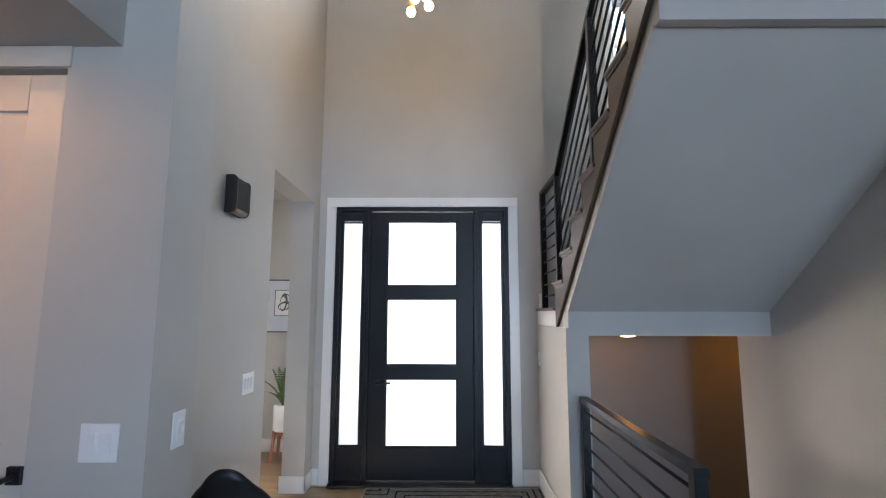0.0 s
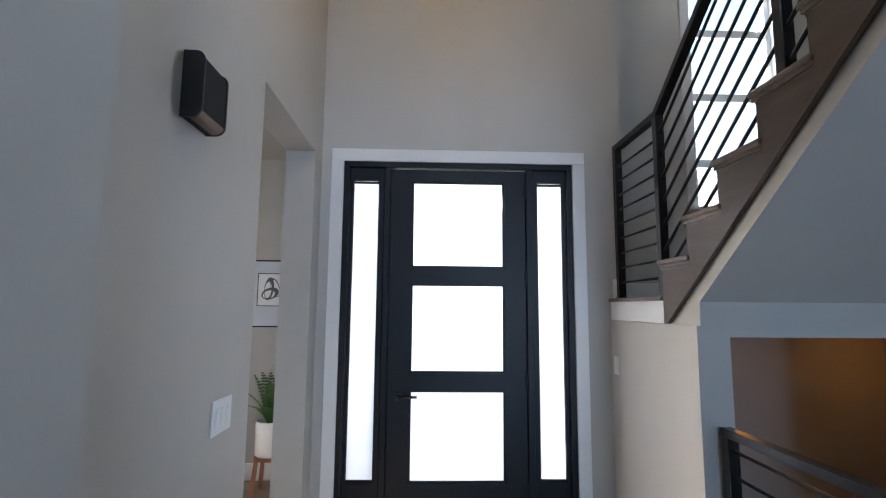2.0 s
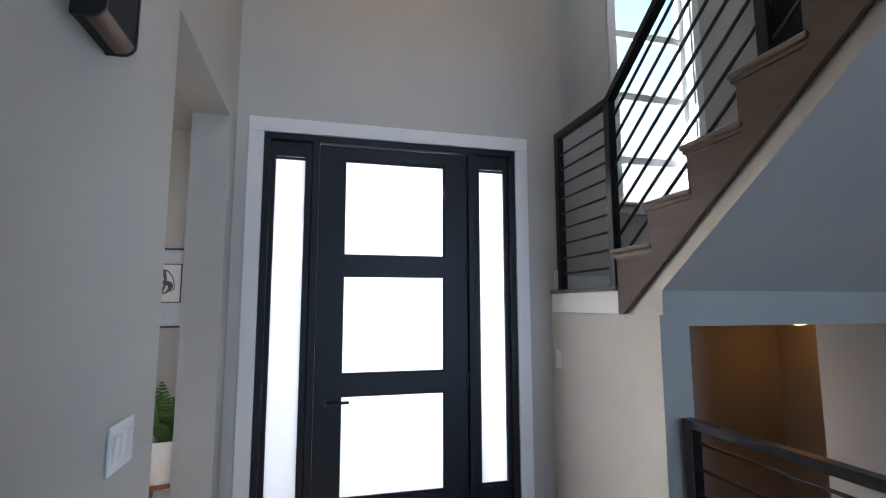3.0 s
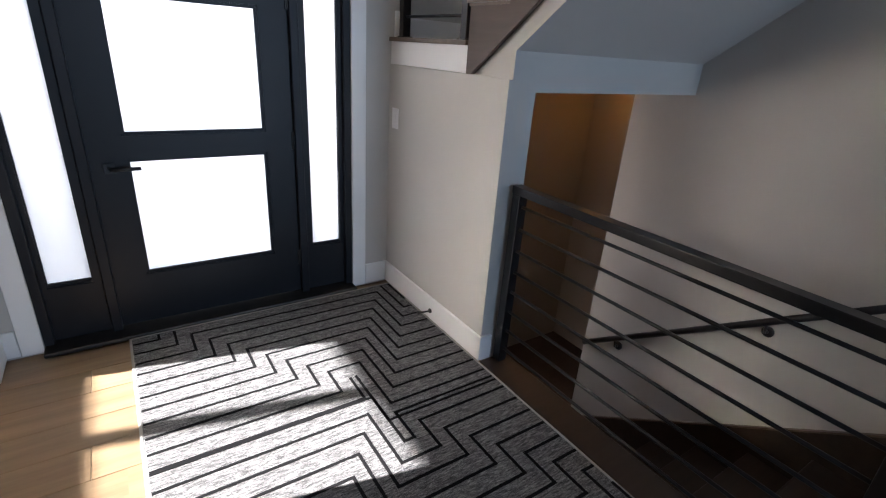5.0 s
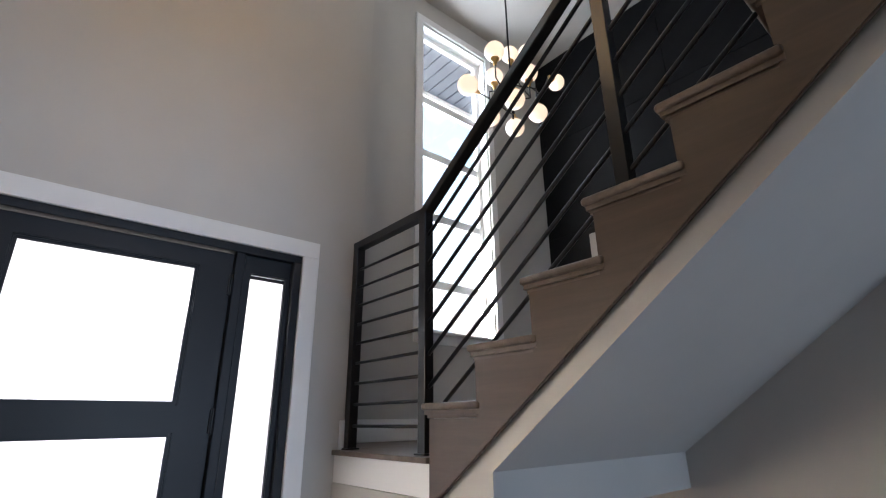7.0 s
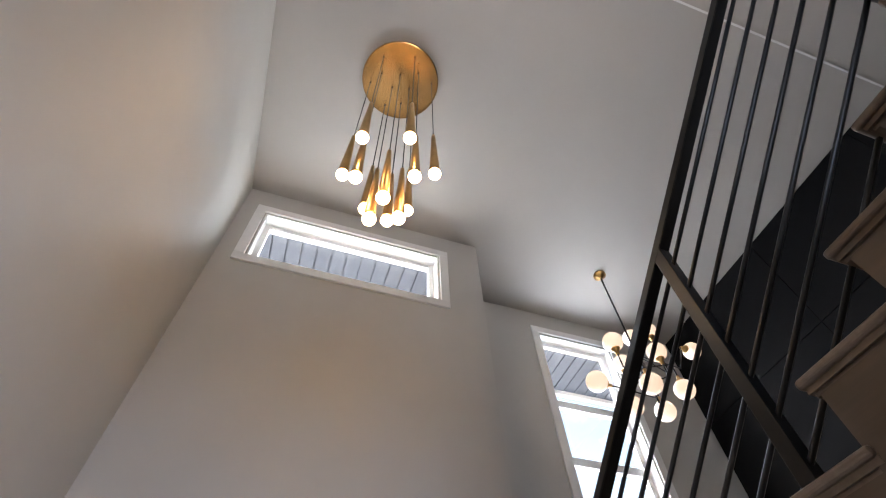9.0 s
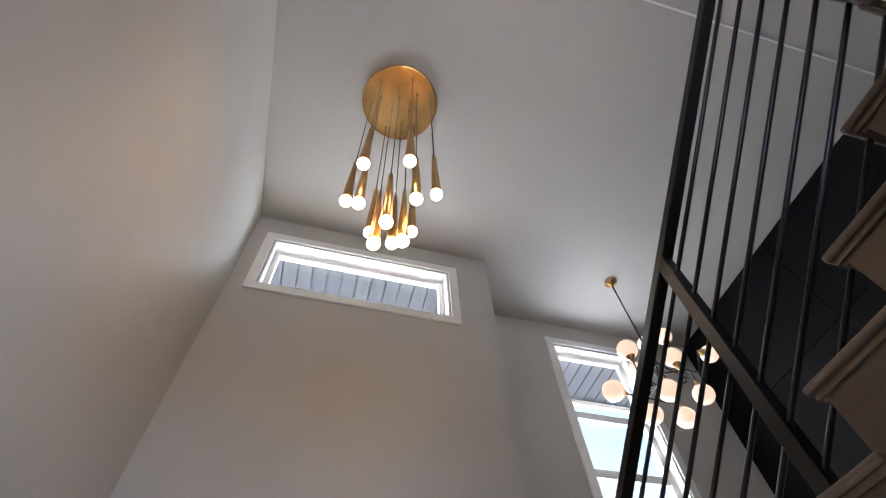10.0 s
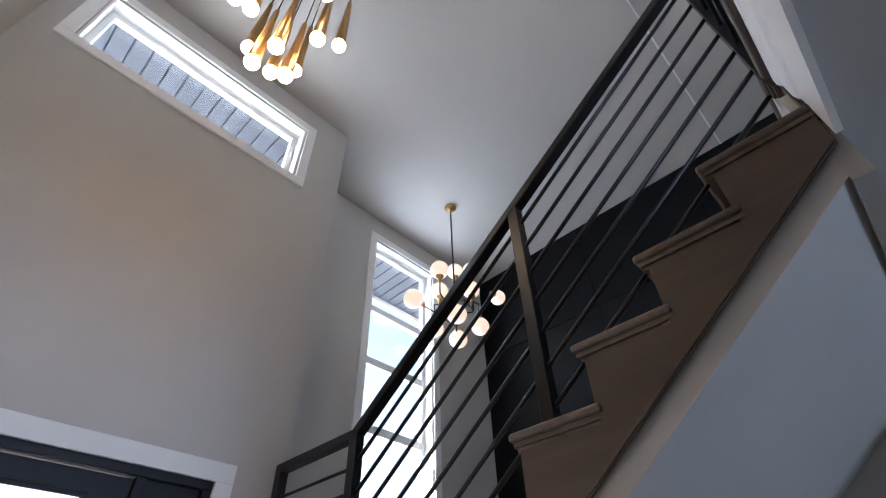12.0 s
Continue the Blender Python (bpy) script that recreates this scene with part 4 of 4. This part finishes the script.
for d in ((-1.68, -1.674, 0.975, 0.981, 1.44, 1.725), (-1.446, -1.44, 0.975, 0.981, 1.44, 1.725), (-1.674, -1.446, 0.975, 0.981, 1.44, 1.446), (-1.674, -1.446, 0.975, 0.981, 1.719, 1.725)):
    part("fillet", boxes(d), BLACKPLASTIC, pic)


def ink_loop(cx, cz, a, b, tilt, w):
    bm = bmesh.new()
    n = 40
    ring = []
    for i in range(n):
        th = 2 * math.pi * i / n
        ww = w * (0.6 + 0.4 * math.sin(th + 1))
        pr = []
        for r in (1 - ww, 1 + ww):
            u, v = a * r * math.cos(th), b * r * math.sin(th)
            pr.append(bm.verts.new((cx + u * math.cos(tilt) - v * math.sin(tilt), 0.977, cz + u * math.sin(tilt) + v * math.cos(tilt))))
        ring.append(pr)
    for i in range(n):
        j = (i + 1) % n
        bm.faces.new((ring[i][0], ring[i][1], ring[j][1], ring[j][0]))
    return bm


INK = paint("grey_ink_wash", (0.16, 0.165, 0.17), 0.9, 0.4, 0.1, 40.0)
for a in ((-1.585, 1.585, 0.035, 0.085, -0.1, 0.28), (-1.575, 1.545, 0.065, 0.042, 0.3, 0.30), (-1.53, 1.60, 0.035, 0.08, 0.35, 0.10)):
    part("ink_stroke", ink_loop(*a), INK, pic)

stand = thing("plant_stand", "small reddish wooden plant stand with splayed legs", "plant stand")
REDWOOD = wood("reddish_wood", (0.20, 0.075, 0.035), (0.36, 0.15, 0.07), 0.45, 2)
SXX, SYY = -1.42, 0.72
for a in range(4):
    th = radians(45 + 90 * a)
    part("leg", beam((SXX + 0.15 * math.cos(th), SYY + 0.15 * math.sin(th), -0.0165), (SXX + 0.115 * math.cos(th), SYY + 0.115 * math.sin(th), 0.30), 0.03, 0.022), REDWOOD, stand)
part("ring", lathe([(0.10, 0.262), (0.125, 0.262), (0.125, 0.288), (0.10, 0.288), (0.10, 0.262)], 32, None, Matrix.Translation((SXX, SYY, 0))), REDWOOD, stand)
part("cross_bar", boxes((SXX - 0.10, SXX + 0.10, SYY - 0.012, SYY + 0.012, 0.262, 0.285)), REDWOOD, stand)
part("cross_bar", boxes((SXX - 0.012, SXX + 0.012, SYY - 0.10, SYY + 0.10, 0.263, 0.286)), REDWOOD, stand)
pot = thing("plant_pot", "white cylindrical ceramic pot holding a fern", "plant pot")
part("pot", lathe([(0, 0.289), (0.118, 0.289), (0.124, 0.30), (0.124, 0.545), (0.118, 0.55), (0.110, 0.545), (0.110, 0.50), (0, 0.50)], 36, None, Matrix.Translation((SXX, SYY, 0))), paint("white_glaze", (0.8, 0.79, 0.77), 0.25, 0.02, 0.02), pot, smooth=True)
part("soil", lathe([(0, 0.512), (0.109, 0.507), (0.109, 0.495)], 24, None, Matrix.Translation((SXX, SYY, 0))), paint("soil", (0.03, 0.022, 0.016), 0.95, 0.3, 0.8, 80.0), pot)
fern = thing("fern", "green potted fern with feathery arching fronds", "plant")
rng = random.Random(5)
LEAF = paint("fern_green", (0.065, 0.13, 0.035), 0.5, 0.35, 0.2, 60.0)
for i in range(26):
    th, lean, ln = rng.uniform(0, 6.28), rng.uniform(0.15, 0.9), rng.uniform(0.28, 0.5)
    bm = bmesh.new()
    pts, c = [], Vector((SXX + 0.03 * math.cos(th), SYY + 0.03 * math.sin(th), 0.51))
    for s in range(15):
        u = s / 14
        ang = lean * (0.35 + 1.5 * u)
        pts.append(c.copy())
        c = c + Vector((math.sin(ang) * math.cos(th), math.sin(ang) * math.sin(th), math.cos(ang))) * (ln / 14)
    for s in range(1, 15):
        p, d = pts[s], (pts[s] - pts[s - 1]).normalized()
        sd = d.cross(Vector((math.cos(th), math.sin(th), 0.3))).normalized()
        size = 0.055 * math.sin(math.pi * (0.12 + 0.85 * s / 15))
        for q in (-1, 1):
            tip = p + sd * q * size + d * size * 0.45 + Vector((0, 0, -0.15 * size))
            w = d * 0.008
            bm.faces.new([bm.verts.new(v) for v in (p - w, p + sd * q * size * 0.5 - w * 1.3 + d * size * 0.2, tip, p + sd * q * size * 0.5 + w * 1.2 + d * size * 0.25, p + w)])
    for s in range(14):
        tube(pts[s], pts[s + 1], 0.0016, 4, bm)
    part("frond", bm, LEAF, fern)

# ---- black shell chair beside the left wall ----
chair = thing("shell_chair", "black moulded shell chair standing beside the wall", "chair", at=(-0.73, -1.98, 0))
bm = bmesh.new()
rows_, cols = 14, 13
grid = []
for r in range(rows_):
    u = r / (rows_ - 1)
    row = []
    for c_ in range(cols):
        v = (c_ / (cols - 1)) * 2 - 1
        if u < 0.5:
            s = u / 0.5
            y, z = 0.22 - 0.40 * s, 0.445 - 0.025 * math.sin(math.pi * s)
            half = 0.20 + 0.03 * math.sin(math.pi * s)
        else:
            s = (u - 0.5) / 0.5
            y, z = -0.18 - 0.09 * s, 0.445 + 0.36 * s ** 0.9
            half = 0.215 - 0.105 * s ** 2.2
        curl = abs(v) ** 2.4
        row.append(bm.verts.new((v * half, y + (0.09 * curl * (u > 0.5) * (1 - 0.4 * (u - 0.5) * 2)), z + (0.05 * curl if u < 0.5 else -0.075 * curl * ((u - 0.5) * 2) ** 2))))
    grid.append(row)
for r in range(rows_ - 1):
    for c_ in range(cols - 1):
        bm.faces.new((grid[r][c_], grid[r][c_ + 1], grid[r + 1][c_ + 1], grid[r + 1][c_]))
shell = part("shell", bm, paint("matte_black_shell", (0.012, 0.012, 0.013), 0.45, 0.1, 0.05), chair, "matte black moulded shell", True)
sol = shell.modifiers.new("thick", "SOLIDIFY")
sol.thickness = 0.012
for sx in (-1, 1):
    for sy in (-1, 1):
        part("leg", tube((sx * 0.20, sy * 0.20, 0.0), (sx * 0.11, sy * 0.11, 0.425), 0.011, 10), IRON, chair, smooth=True)
part("under_frame", boxes((-0.12, 0.12, -0.12, 0.12, 0.412, 0.424), bevel=0.004), IRON, chair)
chair.rotation_euler = (0, 0, radians(4))

# ---- charcoal panelled wall ----
dark = tagged(part("wall_dark", boxes((DARK, DARK + 0.12, -4.6, FAR, 0.0, CEILING)), DARKWALL), "charcoal panelled accent wall beside the stair", "wall", kind="structure")
zs = [1.52, 2.30, 3.38, 4.46, CEILING - 0.003]
ys = [-4.5, -3.28, -2.06, -0.84, FAR - 0.004]
for a, b in zip(ys, ys[1:]):
    for c0, c1 in zip(zs, zs[1:]):
        part("panel", boxes((DARK - 0.012, DARK - 0.001, a + 0.003, b - 0.003, c0 + 0.003, c1 - 0.003), bevel=0.002), DARKWALL, dark)

# ---- oak floor planks ----
floor_ob = bpy.data.objects["floor"]
rng = random.Random(11)
shared = {}
row = 0
x = -1.9
y = -4.9
while y < 0.98:
    w = 0.178
    x = -1.9 - rng.uniform(0, 1.2)
    while x < 1.04:
        ln = rng.choice((1.1, 1.5, 1.9))
        a, b = max(x, -1.9), min(x + ln, 1.195 if y < -2.9 else 1.045)
        if y > -0.16:
            b = min(b, -1.21)
        if b - a > 0.05:
            key = (round(b - a, 2))
            me = shared.get(key)
            if me is None:
                me = shared[key] = to_mesh("plank", boxes((0, key - 0.002, 0, w - 0.002, -0.012, 0.0), bevel=0.0012, seg=1), FLOORWOOD)
            o = new("plank", me)
            o.parent, o.location = floor_ob, (a, y, -0.003)
        x += ln
    y += w
